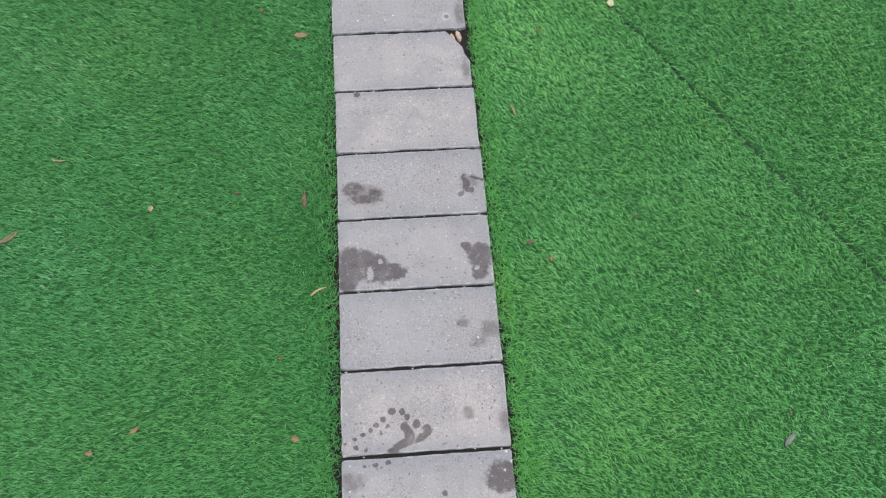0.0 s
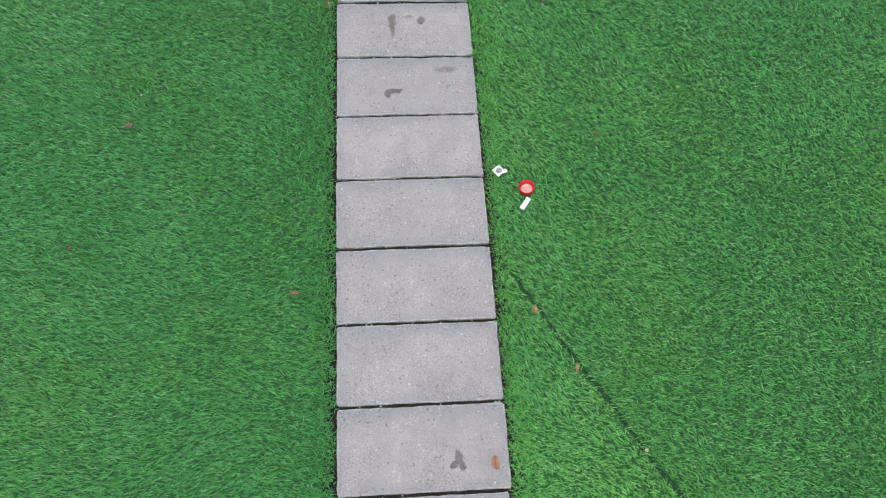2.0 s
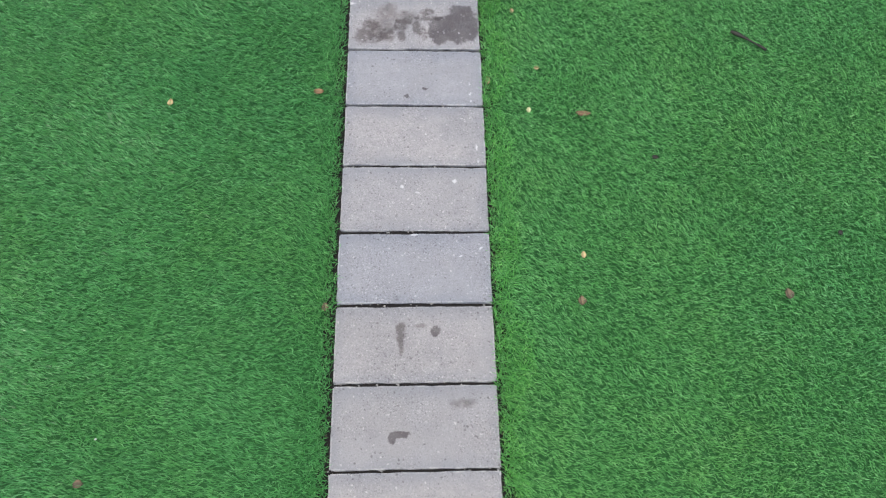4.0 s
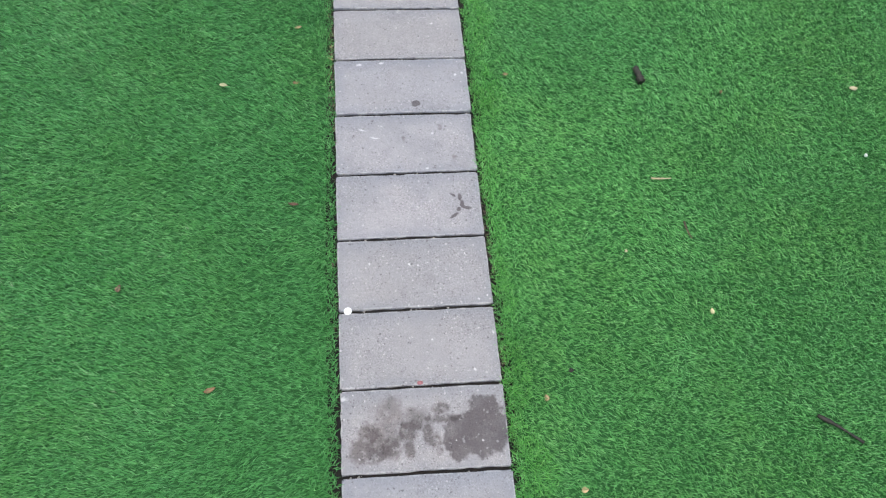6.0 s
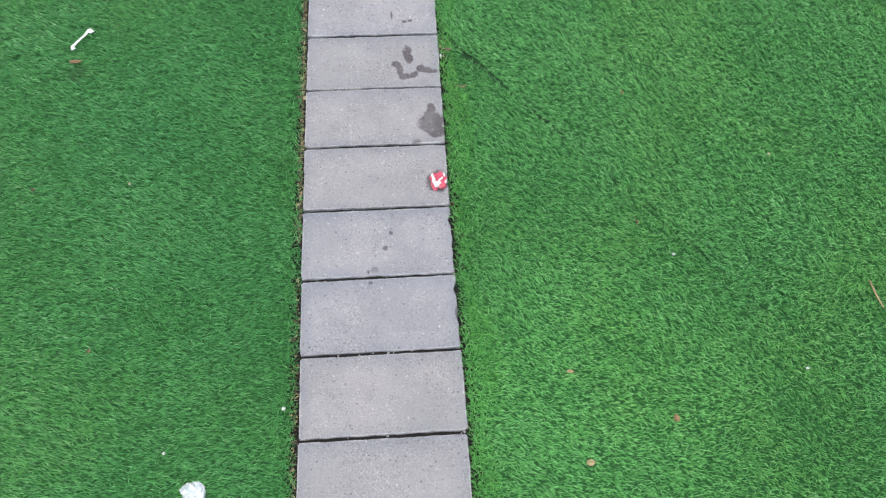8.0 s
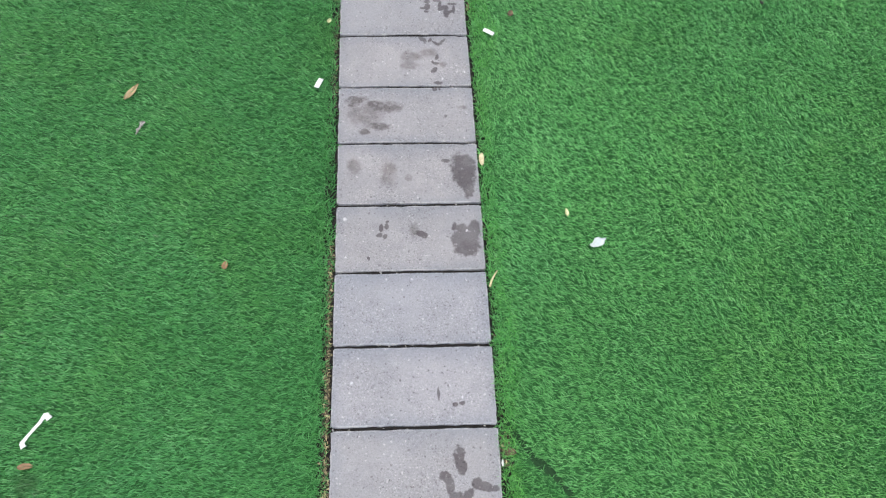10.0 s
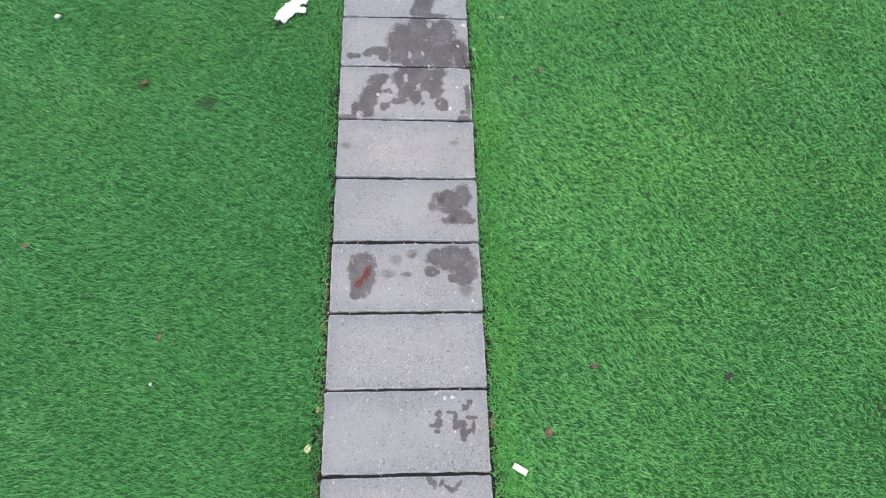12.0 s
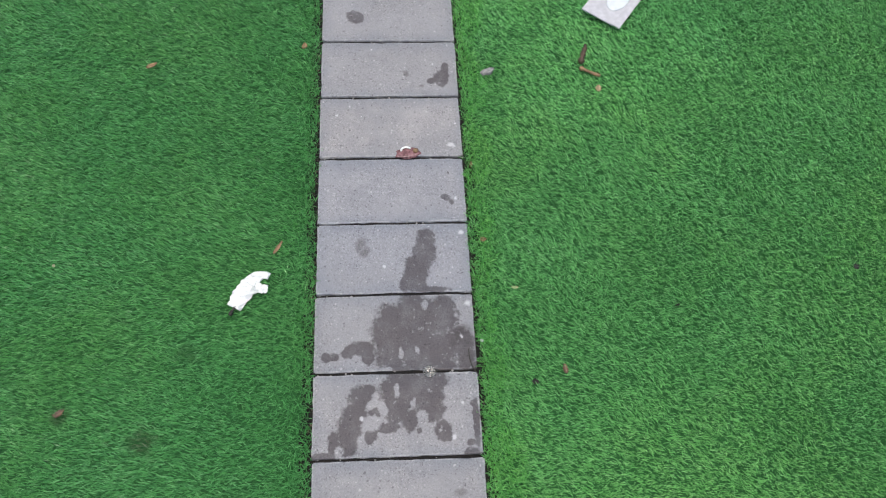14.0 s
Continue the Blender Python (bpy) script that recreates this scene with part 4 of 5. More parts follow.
def sheet(length, width, thick, bow, seed, n=6, m=3, ragged=0.0):
    """A thin piece of card or paper, slightly bowed."""
    r = random.Random(seed)
    bm = bmesh.new()
    top = []
    for i in range(n + 1):
        row = []
        for j in range(m + 1):
            s, u = i / n - 0.5, j / m - 0.5
            k = ragged if i in (0, n) or j in (0, m) else 0
            row.append((s * length + r.uniform(-k, k), u * width + r.uniform(-k, k), bow * (1 - 4 * s * s) + r.uniform(-1, 1) * ragged * 0.6))
        top.append(row)
    a = [[bm.verts.new(p) for p in row] for row in top]
    b = [[bm.verts.new((p[0], p[1], p[2] - thick)) for p in row] for row in top]
    for i in range(n):
        for j in range(m):
            bm.faces.new((a[i][j], a[i + 1][j], a[i + 1][j + 1], a[i][j + 1]))
            bm.faces.new((b[i][j], b[i][j + 1], b[i + 1][j + 1], b[i + 1][j]))
    rim = [(i, 0) for i in range(n)] + [(n, j) for j in range(m)] + [(i, m) for i in range(n, 0, -1)] + [(0, j) for j in range(m, 0, -1)]
    for p, q in zip(rim, rim[1:] + rim[:1]):
        bm.faces.new((a[p[0]][p[1]], b[p[0]][p[1]], b[q[0]][q[1]], a[q[0]][q[1]]))
    return bm


def strip(x, y, length, width, turn, tone):
    return thing("paper_strip", sheet(length, max(width, 0.009), 0.0012, 0.002, rng.random()), PAPER, pose(x, y, LIE + 0.006, 2, 3, turn),
                 "small white paper strip lying on the turf", "paper scrap", "paper scraps on the turf")


def strip2(x, y, length, width, turn, tone):
    return thing("foil_scrap", sheet(length, width * 0.5, 0.0015, 0.006, 5, 8, 5, 0.004), TONES["grey"], pose(x, y, LIE + 0.006, 12, 5, turn + 35),
                 "crumpled greyish-white foil scrap on the turf", "paper scrap", "paper scraps on the turf")


leaf(-0.843, 0.613, 0.0614, 0.0221, 24, "brown")
leaf(-0.487, 0.677, 0.0210, 0.0178, 86, "tan")
leaf(-0.085, 0.679, 0.0630, 0.0150, 86, "red")
leaf(-0.477, 0.098, 0.0294, 0.0137, 26, "orange")
leaf(-0.576, 0.053, 0.0200, 0.0150, -4, "orange")
leaf(-0.104, 0.054, 0.0240, 0.0175, -4, "orange")
leaf(-0.146, 0.249, 0.0150, 0.0122, 86, "red")
leaf(-0.095, 1.224, 0.0455, 0.0240, -4, "orange")
stick(-0.742, 0.833, 0.0330, 0.0071, -4, "tan")
stick(-0.047, 0.414, 0.0458, 0.0070, 28, "tan")
leaf(-0.262, 0.707, 0.0152, 0.0140, -4, "red")
stick(0.502, 0.922, 0.0407, 0.0070, -77, "tan")
leaf(0.505, 0.519, 0.0240, 0.0137, -4, "orange")
leaf(0.551, 0.469, 0.0177, 0.0152, 86, "orange")
disc(0.842, 1.293, 0.0259, 0.0255, 88, "pale")
leaf(0.796, 0.577, 0.0210, 0.0122, -4, "brown")
bit(0.915, 0.355, 0.0122, 0.0120, 86, "pale")
bit(1.076, 0.035, 0.0108, 0.0100, 86, "orange")
leaf(1.060, -0.026, 0.0499, 0.0180, 31, "dull")
leaf(-0.558, 2.417, 0.0270, 0.0242, -2, "brown")
leaf(-0.101, 1.918, 0.0300, 0.0140, -2, "orange")
leaf(-0.150, 1.398, 0.0225, 0.0150, 88, "orange")
leaf(-0.215, 1.323, 0.0200, 0.0113, 88, "red")
leaf(0.497, 1.851, 0.0280, 0.0213, 88, "orange")
leaf(0.585, 1.699, 0.0212, 0.0152, 88, "orange")
bit(0.723, 1.493, 0.0137, 0.0135, 88, "pale")
leaf(0.606, 1.205, 0.0178, 0.0137, -2, "orange")
leaf(-0.668, 2.060, 0.0127, 0.0125, 88, "red")
leaf(0.625, 2.849, 0.0282, 0.0280, 88, "brown")
leaf(1.165, 2.863, 0.0330, 0.0315, 88, "brown")
leaf(0.727, 2.361, 0.0175, 0.0152, -2, "red")
leaf(-0.328, 1.879, 0.0127, 0.0100, -2, "orange")
leaf(-0.494, 3.465, 0.0262, 0.0228, 89, "tan")
leaf(-0.075, 3.502, 0.0315, 0.0282, -1, "orange")
leaf(0.532, 3.440, 0.0225, 0.0175, 89, "pale")
leaf(0.689, 3.429, 0.0490, 0.0242, -1, "orange")
leaf(0.644, 2.978, 0.0212, 0.0180, 89, "tan")
bit(0.878, 3.280, 0.0280, 0.0202, -1, "dark")
bit(1.349, 3.039, 0.0218, 0.0210, 89, "dark")
bit(-0.536, 2.517, 0.0076, 0.0075, 89, "white")
leaf(-0.026, 2.839, 0.0245, 0.0240, 89, "brown")
leaf(-0.304, 3.877, 0.0315, 0.0166, 28, "orange")
leaf(-0.322, 4.786, 0.0270, 0.0160, -2, "pale")
leaf(-0.114, 4.379, 0.0330, 0.0140, -2, "red")
leaf(-0.544, 4.150, 0.0247, 0.0182, 88, "brown")
leaf(0.504, 3.813, 0.0182, 0.0175, 88, "tan")
leaf(0.565, 3.591, 0.0200, 0.0178, -2, "tan")
stick(0.921, 4.425, 0.0570, 0.0103, -2, "straw")
bark(0.926, 4.797, 0.0560, 0.0240, 100, "dark")
stick(0.963, 4.257, 0.0548, 0.0070, -78, "brown")
bark(1.224, 3.693, 0.1197, 0.0120, -37, "dark")
leaf(1.614, 4.738, 0.0320, 0.0237, -2, "straw")
bit(1.567, 4.487, 0.0165, 0.0158, 88, "white")
leaf(0.576, 3.879, 0.0150, 0.0150, -2, "dark")
leaf(0.418, 3.544, 0.0335, 0.0178, 88, "tan")
leaf(0.978, 4.019, 0.0177, 0.0152, 88, "straw")
bit(0.777, 4.201, 0.0122, 0.0122, -3, "straw")
leaf(-0.112, 4.793, 0.0225, 0.0150, -3, "orange")
bit(-0.304, 5.472, 0.0120, 0.0106, -3, "white")
bit(-0.033, 5.560, 0.0150, 0.0140, -3, "white")
leaf(0.515, 4.813, 0.0188, 0.0140, -3, "tan")
leaf(0.660, 5.612, 0.0225, 0.0115, -4, "tan")
leaf(0.898, 5.485, 0.0212, 0.0210, 87, "orange")
leaf(0.678, 5.394, 0.0228, 0.0212, -3, "tan")
bit(0.655, 5.271, 0.0180, 0.0167, -3, "blue")
bit(0.676, 5.250, 0.0175, 0.0152, -3, "teal")
bit(0.977, 5.914, 0.0135, 0.0122, -4, "white")
bit(1.246, 5.587, 0.0137, 0.0102, -4, "white")
stick(1.480, 5.770, 0.0796, 0.0070, -83, "tan")
pebble(1.617, 5.736, 0.0285, 0.0245, 87, "white")
strip(1.738, 5.979, 0.0474, 0.0120, 37, "white")
leaf(-0.695, 5.295, 0.0229, 0.0141, -3, "brown")
leaf(-0.109, 5.006, 0.0240, 0.0125, -3, "tan")
leaf(1.179, 4.734, 0.0142, 0.0127, 87, "orange")
leaf(0.899, 6.017, 0.0141, 0.0137, 86, "brown")
leaf(-0.513, 5.732, 0.0150, 0.0125, 87, "brown")
bit(-0.470, 6.203, 0.0137, 0.0115, 88, "pale")
leaf(-0.682, 6.639, 0.0390, 0.0218, -2, "orange")
leaf(-0.280, 7.136, 0.0272, 0.0228, 88, "orange")
pebble(0.708, 7.180, 0.0459, 0.0236, 28, "white")
leaf(0.456, 6.497, 0.0426, 0.0141, -2, "brown")
bit(1.312, 6.212, 0.0122, 0.0120, 88, "pale")
leaf(0.635, 7.278, 0.0272, 0.0158, 88, "pale")
stick(0.417, 7.079, 0.0500, 0.0070, 63, "straw")
leaf(0.424, 6.632, 0.0315, 0.0245, -2, "brown")
bit(0.403, 6.609, 0.0245, 0.0090, 88, "white")
leaf(0.931, 6.451, 0.0122, 0.0120, 88, "orange")
leaf(-0.727, 6.198, 0.0150, 0.0127, -2, "brown")
leaf(-0.598, 7.703, 0.0746, 0.0269, 59, "tan")
strip2(-0.553, 7.571, 0.0481, 0.0173, 37, "grey")
leaf(-0.416, 8.263, 0.0245, 0.0150, 86, "brown")
leaf(0.542, 8.012, 0.0283, 0.0240, 86, "red")
stick(1.635, 8.498, 0.0653, 0.0070, -19, "tan")
leaf(0.671, 8.176, 0.0247, 0.0242, -4, "brown")
leaf(-0.032, 7.981, 0.0247, 0.0204, 86, "pale")
bit(-0.417, 8.139, 0.0140, 0.0100, 86, "white")
leaf(0.406, 8.038, 0.0456, 0.0150, 86, "red")
leaf(-0.015, 8.074, 0.0210, 0.0120, 86, "tan")
bit(1.013, 8.147, 0.0404, 0.0199, 26, "dark")
bit(1.382, 8.061, 0.0228, 0.0210, 86, "dark")
leaf(-0.796, 8.517, 0.0210, 0.0177, -4, "brown")
bit(-0.878, 9.316, 0.0315, 0.0220, 27, "white")
leaf(-0.936, 9.488, 0.0280, 0.0230, -3, "red")
leaf(-0.098, 9.478, 0.0480, 0.0130, 50, "orange")
leaf(0.614, 9.132, 0.0282, 0.0195, 87, "red")
bit(0.538, 9.103, 0.0245, 0.0202, -3, "dark")
bit(1.440, 9.386, 0.0285, 0.0245, 87, "dark")
leaf(0.510, 9.351, 0.0210, 0.0101, -3, "pale")
leaf(-0.482, 10.066, 0.0378, 0.0234, 28, "orange")
leaf(-0.050, 10.138, 0.0280, 0.0210, 88, "orange")
leaf(-0.577, 9.067, 0.0348, 0.0195, 28, "red")
stone(0.489, 10.038, 0.0441, 0.0220, 28, "grey")
bark(0.786, 10.101, 0.0720, 0.0190, 70, "red")
bark(0.797, 10.034, 0.0659, 0.0150, -28, "orange")
leaf(0.818, 9.979, 0.0282, 0.0245, 88, "tan")
leaf(0.437, 9.490, 0.0210, 0.0177, -2, "orange")
leaf(0.419, 9.721, 0.0240, 0.0122, 88, "orange")
bit(0.413, 9.209, 0.0122, 0.0120, -2, "white")
bit(-0.649, 9.437, 0.0120, 0.0110, 88, "pale")
leaf(0.928, 9.291, 0.0150, 0.0122, -2, "dark")


def bottle_cap():
    """A red screw cap, lying with its open side up."""
    cap = tagged(new("bottle_cap"), "red plastic screw cap lying open side up on the turf", "bottle cap")
    cap.matrix_world = pose(0.511, 2.191, -0.006, -3, -6, 0)
    bm = bmesh.new()
    n, prof = 40, [(0.0185, 0.001), (0.0195, 0.0), (0.0208, 0.002), (0.0214, 0.0180), (0.0208, 0.0194), (0.0194, 0.0188), (0.0178, 0.0070), (0.0120, 0.0040)]
    rings = [[(r * (1 + (0.018 if k % 2 and 0.001 < z < 0.015 and r > 0.021 else 0)) * math.cos(2 * math.pi * k / n), r * math.sin(2 * math.pi * k / n), z) for k in range(n)] for r, z in prof]
    loft(bm, rings)
    part("shell", bm, RED_PLASTIC, cap)
    bm = bmesh.new()
    loft(bm, [[(r * math.cos(2 * math.pi * k / 32), r * math.sin(2 * math.pi * k / 32), z) for k in range(32)] for r, z in ((0.0155, 0.0038), (0.0155, 0.0072), (0.0145, 0.0080), (0.0125, 0.0072))])
    part("liner", bm, CAP_LINER, cap, "dusty pinkish liner")


def sticker():
    """A square white paper seal with a torn tab and a grey round print."""
    ob = thing("paper_seal", sheet(0.026, 0.026, 0.0012, 0.002, 2, 6, 6, 0.0012), PAPER, pose(0.439, 2.246, LIE + 0.008, 3, -4, 40),
               "square white paper seal with a grey round print on the turf", "paper scrap", "paper scraps on the turf")
    bm = bmesh.new()
    loft(bm, [[(r * math.cos(k * math.pi / 10), r * 0.95 * math.sin(k * math.pi / 10), z) for k in range(20)] for r, z in ((0.0085, 0.0015), (0.0085, 0.0030), (0.008, 0.0034))])
    part("print", bm, GREY_INK, ob, "grey round print")
    part("tab", lump(0.007, 0.006, 0.002, 2, 0.3), PAPER, ob).matrix_local = pose(0.012, -0.012, 0.001)


def scrap_strip(x, y, length, width, turn):
    return thing("paper_strip", sheet(length, width, 0.0014, 0.001, rng.random()), PAPER, pose(x, y, LIE + 0.009, 2, 2, turn),
                 "clean-cut white paper strip lying on the turf", "paper scrap", "paper scraps on the turf")


def crumpled(name, limbs, half, seed, mat, place, label, category, folds=0.005, ragged=0.13):
    """A crumpled, twisted band of paper along one or more spines of (x, y, half-width factor)."""
    r = random.Random(seed)
    bm = bmesh.new()
    for spine in limbs:
        rings, steps = [], 8 + 3 * len(spine)
        for i in range(steps + 1):
            s = i / steps * (len(spine) - 1)
            k = min(int(s), len(spine) - 2)
            f = s - k
            f = f * f * (3 - 2 * f)
            x, y, w = (a + (b - a) * f for a, b in zip(spine[k], spine[k + 1]))
            tx, ty = spine[k + 1][0] - spine[k][0], spine[k + 1][1] - spine[k][1]
            d = math.hypot(tx, ty) or 1
            nx, ny = -ty / d, tx / d
            ring = []
            for j in range(14):
                a = 2 * math.pi * j / 14
                side = half * w * math.cos(a) * r.uniform(1 - ragged, 1 + ragged)
                up = max(0.0, math.sin(a)) * half * 0.42 * w + folds * noise.noise(Vector((x * 110, y * 110, j * 1.3 + seed))) * (math.sin(a) > 0.1)
                ring.append((x + nx * side, y + ny * side, max(0.0, up)))
            rings.append(ring)
        loft(bm, rings)
    return thing(name, bm, mat, place, label, category, "paper scraps on the turf", smooth=False)


def crushed_wrapper():
    """A crushed red and white foil wrapper on the slab."""
    ob = tagged(new("crushed_wrapper"), "crushed red and white foil wrapper on a damp concrete slab", "wrapper")
    ob.matrix_world = pose(0.371, 6.168, 0.001, 0, 0, 8)
    body = part("foil", lump(0.021, 0.026, 0.008, 5.1, 0.5, 3), RED_FOIL, ob, smooth=False)
    body.matrix_local = pose(0, 0, 0.004)
    for k, (x, y, sx, sy, turn) in enumerate(((-0.014, 0.002, 0.005, 0.021, 4), (-0.006, -0.014, 0.010, 0.008, 30), (0.002, -0.003, 0.014, 0.0035, 34), (0.017, 0.012, 0.003, 0.006, 0), (0.018, -0.010, 0.0035, 0.006, -20))):
        part("white_fold", lump(sx, sy, 0.006, 2 + k, 0.5, 2), PAPER, ob, "white torn foil fold", smooth=False).matrix_local = pose(x, y, 0.0095, 0, 0, turn)


def sauce_blob():
    """A wet brown-red spill at a joint, with a white piece in it."""
    m = Mat("wet_brown_spill", 0.12)
    n1 = m.noise(m.coords(), 120, 4)
    m.color(m.mix(m.ramp(n1, 0.35, 0.7), (0.13, 0.060, 0.060), (0.27, 0.14, 0.14)))
    m.bump(n1, 0.002, 0.6)
    ob = tagged(new("food_spill"), "wet brown food spill with a white rind on a slab edge", "food spill")
    ob.matrix_world = pose(0.246, 9.757, 0.0, 0, 0, 3)
    part("spill", lump(0.038, 0.018, 0.004, 6.4, 0.35, 3), m.m, ob)
    bm = bmesh.new()
    loft(bm, [[((0.014 + 0.003 * math.cos(b)) * math.cos(a) - 0.004, (0.010 + 0.003 * math.cos(b)) * math.sin(a) + 0.006, 0.006 + 0.002 * math.sin(b)) for b in [k * math.pi / 3 for k in range(6)]] for a in [0.5 + i * 0.28 for i in range(11)]])
    part("rind", bm, PAPER, ob, "curved white rind")
    part("crumb", lump(0.008, 0.007, 0.005, 1.4, 0.5, 2), TONES["orange"], ob, "brown crumb").matrix_local = pose(0.022, 0.004, 0.004)


def dye_mark():
    """Shreds of a red leaf, stuck on the wet slab."""
    m = plain("wet_red_leaf", (0.25, 0.038, 0.036), 0.35, 0.2, 200)
    ob = tagged(new("shredded_leaf"), "wet red leaf shreds stuck on a damp slab", "leaf")
    ob.matrix_world = pose(0.092, 8.425, 0.0006, 0, 0, -8)
    r = random.Random(12)
    for k in range(22):
        s = k / 21 - 0.5
        part("shred", rod(r.uniform(0.010, 0.022), 0.0017, r.uniform(-0.25, 0.25), k), m, ob).matrix_local = pose(0.026 * s + r.uniform(-0.009, 0.009), 0.060 * s, 0, 0, 0, r.uniform(40, 110) if k % 3 else r.uniform(-20, 20))


def card():
    """A stiff white card with a raised glossy white panel and a fold near one edge."""
    ob = tagged(new("card"), "stiff off-white card with a glossy white panel on the turf", "card")
    ob.matrix_world = pose(0.915, 10.310, 0.014, 0, 0, -37)
    skin = plain("off_white_card", (0.56, 0.56, 0.57), 0.5, 0.10, 45)
    gloss = plain("glossy_white_panel", (0.70, 0.75, 0.75), 0.25, 0.06, 40)
    part("board", sheet(0.108, 0.20, 0.004, 0.0, 3, 4, 6, 0.0004), skin, ob, smooth=False).matrix_local = pose(-0.012, 0, 0)
    part("flap", sheet(0.024, 0.20, 0.004, 0.0012, 4, 3, 6, 0.0004), skin, ob, "folded edge flap", smooth=False).matrix_local = pose(0.0545, 0, 0.0008, 0, 4, 0)
    bm = lump(0.032, 0.055, 0.004, 1.0, 0.05, 3)
    part("panel", bm, gloss, ob, "glossy white raised panel").matrix_local = pose(0.008, 0.004, 0.001)


def broken_piece():
    ob = thing("stone_chip", lump(0.0075, 0.021, 0.008, 2.2, 0.35, 2), FRESH_BREAK, pose(0.369, 1.195, -0.004, 0, 0, 12),
               "broken tan chip in the missing slab corner", "stone", smooth=False)
    thing("stone_chip", lump(0.004, 0.012, 0.004, 5.2, 0.3, 2), FRESH_BREAK, pose(0.352, 1.199, -0.008, 0, 0, 25),
          "broken tan chip in the missing slab corner", "stone", smooth=False)
    return ob


def clear_disc():
    """A flat, clear plastic disc across a joint."""
    m = Mat("clear_plastic", 0.15, (0.80, 0.82, 0.78))
    m.b.inputs["Transmission Weight"].default_value = 0.93
    m.b.inputs["IOR"].default_value = 1.35
    m.bump(m.noise(m.coords(), 150, 3), 0.002, 0.8)
    bm = bmesh.new()
    rr = random.Random(4)
    wob = [rr.uniform(0.9, 1.08) for _ in range(18)]
    loft(bm, [[(r * wob[k] * math.cos(k * math.pi / 9), r * wob[k] * math.sin(k * math.pi / 9), z) for k in range(18)] for r, z in ((0.015, 0.0006), (0.0165, 0.0016), (0.0155, 0.0030), (0.012, 0.0022))])
    return thing("plastic_disc", bm, m.m, pose(0.2800, 9.1340, 0.0015, 3, 0, 20), "small clear plastic disc lying across a slab joint", "disc")


clear_disc()
thing("twig", rod(0.085, 0.0018, 0.12, 31), TONES["dark"], pose(0.3940, 9.1490, 0.0, 0, 0, 112), "bent brown twig lying along a slab edge", "twig", "twigs on the turf")
thing("wood_chip", lump(0.008, 0.022, 0.006, 7.7, 0.3, 2), TONES["straw"], pose(0.4110, 7.4530, 0.001, 0, 0, 0), "beige wood chip wedged beside a slab", "wood chip", smooth=False)
bottle_cap()
sticker()
scrap_strip(0.502, 2.145, 0.040, 0.0135, 55)
scrap_strip(-0.056, 7.725, 0.036, 0.015, 68)
scrap_strip(0.464, 7.924, 0.036, 0.014, -32)
crumpled("tissue_strip", (((-0.254, 5.379, 0.8), (-0.241, 5.391, 1.0), (-0.223, 5.386, 1.25), (-0.213, 5.369, 0.9), (-0.221, 5.351, 0.55), (-0.217, 5.326, 0.9), (-0.208, 5.299, 1.1), (-0.193, 5.279, 0.9)),
                          ((-0.226, 5.386, 0.9), (-0.242, 5.372, 0.7), (-0.250, 5.362, 0.35)), ((-0.240, 5.390, 0.6), (-0.243, 5.403, 0.3))), 0.0135, 4, TISSUE,
         pose(0, 0, LIE + 0.003), "crumpled strip of white tissue lying on the turf", "tissue", 0.010, 0.24)
crumpled("plastic_stick", (((-0.646, 6.745, 1.5), (-0.657, 6.758, 1.2), (-0.666, 6.739, 0.8), (-0.686, 6.711, 0.8), (-0.698, 6.691, 1.1), (-0.691, 6.681, 1.4)),), 0.0046, 9, PAPER,
         pose(0, 0, LIE + 0.004), "bent white plastic stick lying on the turf", "plastic stick", 0.001)
crumpled("paper_napkin", (((-0.198, 9.312, 0.85), (-0.182, 9.342, 1.15), (-0.164, 9.370, 1.10), (-0.147, 9.392, 0.75), (-0.130, 9.400, 0.48), (-0.115, 9.394, 0.42)),
                          ((-0.168, 9.358, 0.8), (-0.148, 9.364, 0.7), (-0.132, 9.361, 0.55), (-0.117, 9.360, 0.45))), 0.021, 6, PAPER,
         pose(0, 0, LIE + 0.002), "crumpled white paper napkin lying on the turf", "napkin", 0.009, 0.16)
# Added dark piece, standing for the shadow under the napkin's lower end.
thing("bark_piece", rod(0.026, 0.006, 0.05, 3, 7, 6, 0.4), TONES["dark"], pose(-0.199, 9.303, LIE, 0, 0, 60), "dark piece added as the shadow under a white napkin", "bark", "bark on the turf")
crushed_wrapper()
sauce_blob()
dye_mark()
card()
broken_piece()
thing("coin_disc", lump(0.0105, 0.0105, 0.003, 1, 0.04, 3), PAPER, pose(0.026, 4.060, 0.002), "small round white disc on a slab joint", "disc")
thing("crumb", lump(0.008, 0.005, 0.003, 4.4, 0.4), FADED_RED, pose(0.197, 3.866, 0.001), "small red scrap on a slab edge", "crumb")
leaf(0.367, 1.483, 0.036, 0.024, 100, "rust")


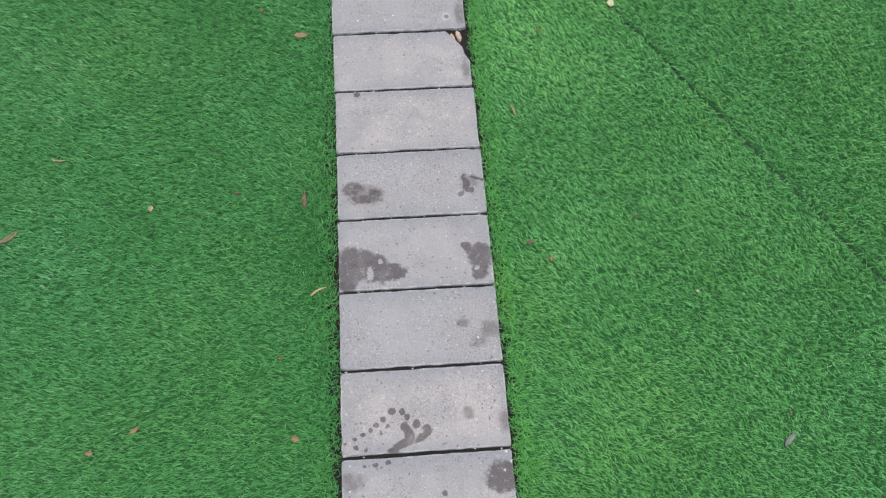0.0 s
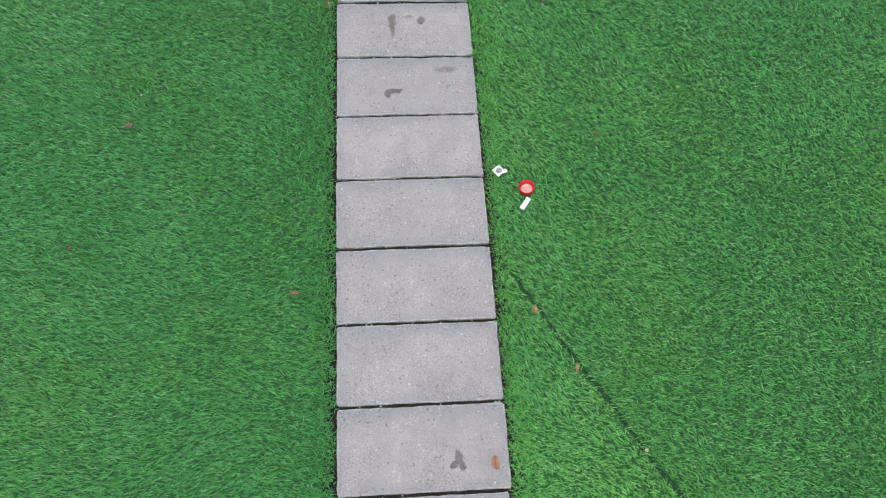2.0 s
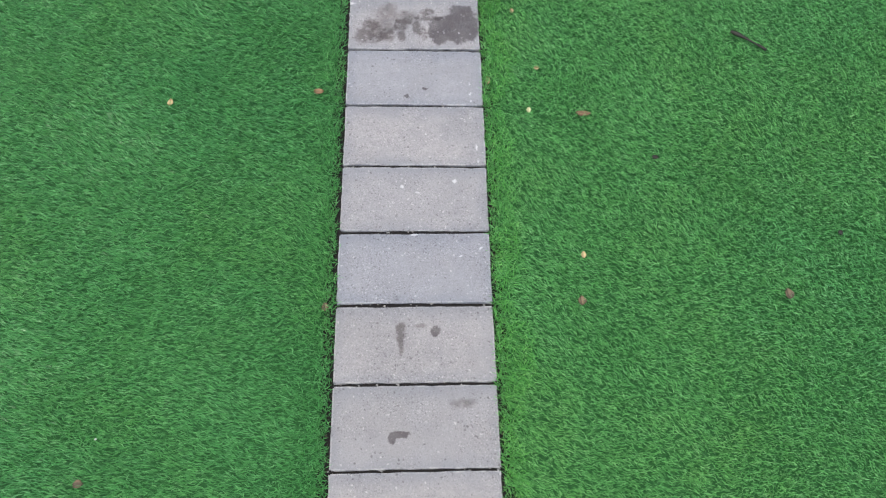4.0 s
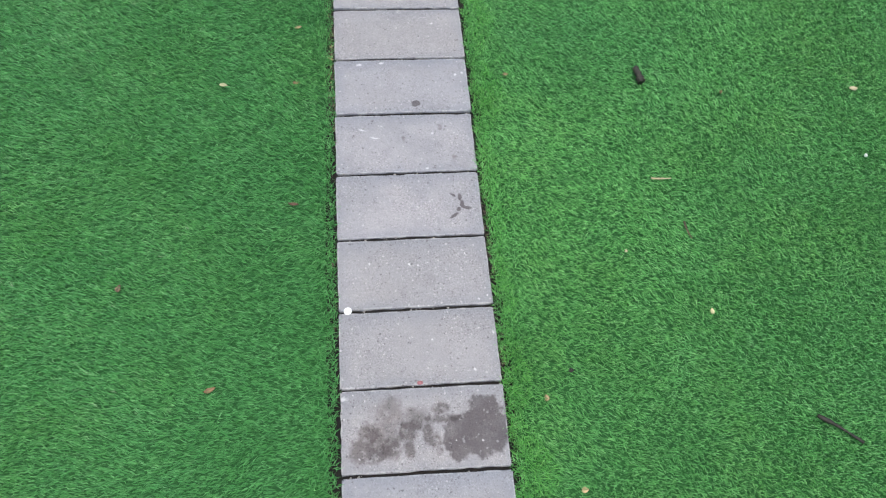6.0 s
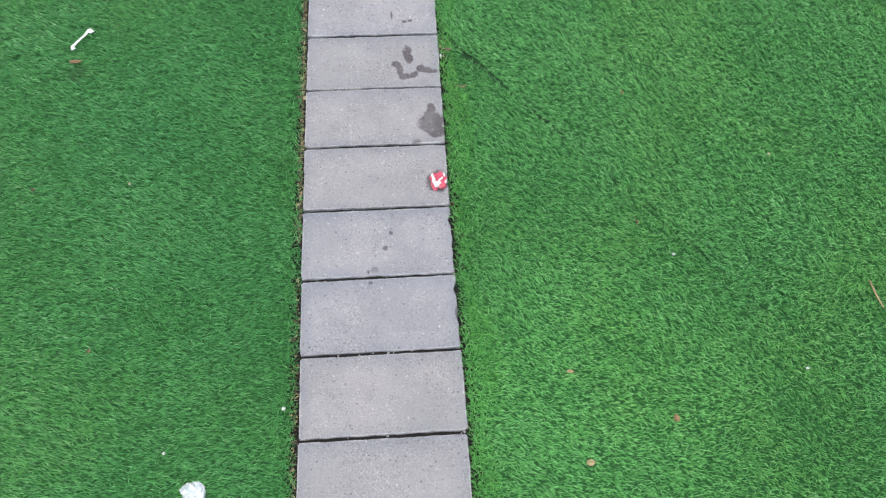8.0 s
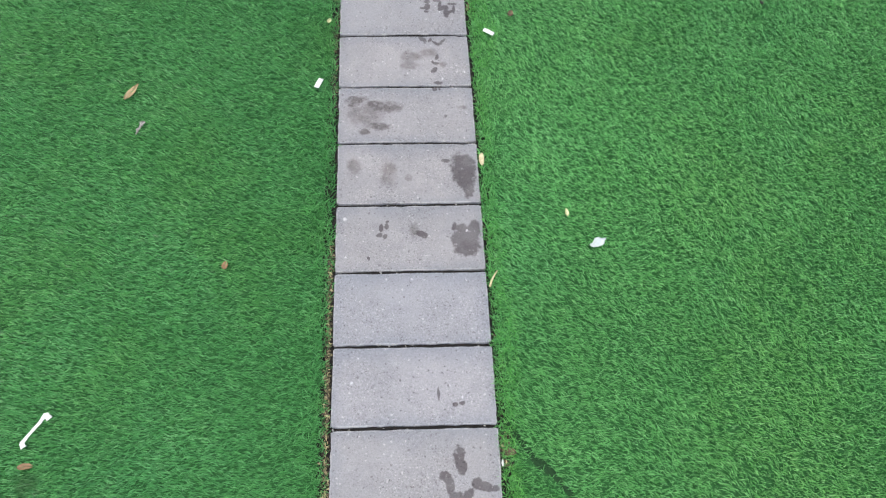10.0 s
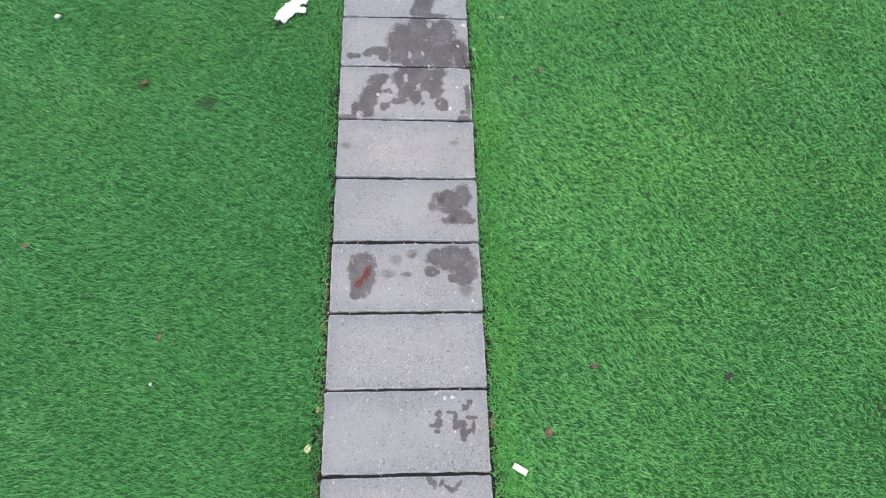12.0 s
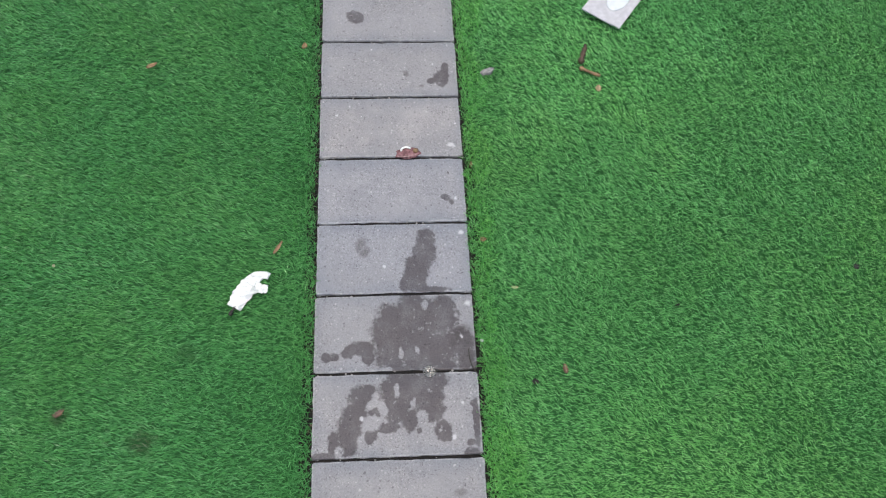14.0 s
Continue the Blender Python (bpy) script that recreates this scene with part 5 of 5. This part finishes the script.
def edge_debris(name, label, mat, seed, stretches, thin):
    """Loose crumbs and dead plant bits in the gaps beside the slabs. stretches: side, from, to, count, offset from the slab, spread."""
    r = np.random.default_rng(seed)
    vs, fs = [], []
    for side, lo, hi, count, off, spread in stretches:
        for _ in range(count):
            y = r.uniform(lo, hi)
            x = (-off + r.normal(0, spread)) if side == 0 else (0.4 + off + r.normal(0, spread))
            z, s = -0.011 + r.uniform(0, 0.009), r.uniform(0.0010, 0.0028)
            a = r.uniform(0, math.pi)
            lx, ly = math.cos(a) * s * r.uniform(1, thin), math.sin(a) * s * r.uniform(1, thin)
            b = len(vs)
            vs += [(x - lx, y - ly, z), (x + ly * 0.4, y - lx * 0.4, z + s), (x + lx, y + ly, z + s * 0.4), (x - ly * 0.4, y + lx * 0.4, z), (x, y, z - s)]
            fs += [(b, b + 1, b + 3), (b + 1, b + 2, b + 3), (b, b + 4, b + 1), (b + 1, b + 4, b + 2), (b + 2, b + 4, b + 3), (b + 3, b + 4, b)]
    me = bpy.data.meshes.new(name)
    me.from_pydata(vs, [], fs)
    me.materials.append(mat)
    tagged(new(name, me), label, "debris", kind="stuff")


def joint_grit():
    """Small pale grains caught in the joints between the slabs."""
    r = np.random.default_rng(17)
    vs, fs = [], []
    for k in range(-2, 53):
        for _ in range(r.integers(3, 12)):
            x, y, z, s = r.uniform(0.0, 0.4), 0.203 * k + r.normal(0, 0.0025), -0.006 + r.uniform(0, 0.005), r.uniform(0.0012, 0.0034)
            b = len(vs)
            vs += [(x - s * r.uniform(0.8, 2), y, z), (x, y - s, z), (x + s, y, z), (x, y + s, z), (x, y, z + s), (x, y, z - s)]
            fs += [(b, b + 1, b + 4), (b + 1, b + 2, b + 4), (b + 2, b + 3, b + 4), (b + 3, b, b + 4), (b + 1, b, b + 5), (b + 2, b + 1, b + 5), (b + 3, b + 2, b + 5), (b, b + 3, b + 5)]
    me = bpy.data.meshes.new("grit")
    me.from_pydata(vs, [], fs)
    me.materials.append(TONES["grey"])
    tagged(new("grit", me), "pale grit grains in the slab joints", "grit", kind="stuff")


edge_debris("debris", "brown soil crumbs beside the slabs", CRUMB, 91, ((0, 4.6, 5.9, 420, 0.008, 0.005), (0, 6.0, 7.2, 420, 0.010, 0.005), (0, 7.6, 8.7, 420, 0.008, 0.005), (0, -0.2, 4.6, 110, 0.006, 0.004),
                                                                        (0, 8.7, 10.5, 160, 0.006, 0.004), (1, 1.5, 2.3, 160, 0.008, 0.005), (1, 3.9, 4.4, 120, 0.008, 0.005), (1, 6.60, 6.68, 70, 0.013, 0.007), (1, -0.2, 10.5, 260, 0.007, 0.004)), 3.2)
edge_debris("plant_litter", "dead tan plant bits in the gap beside the slabs", LITTER, 93, ((0, 6.0, 7.2, 1200, 0.008, 0.0035), (0, 4.7, 5.9, 340, 0.009, 0.004), (0, 7.7, 8.6, 110, 0.008, 0.004), (1, 6.60, 6.68, 40, 0.013, 0.006)), 3.2)
joint_grit()
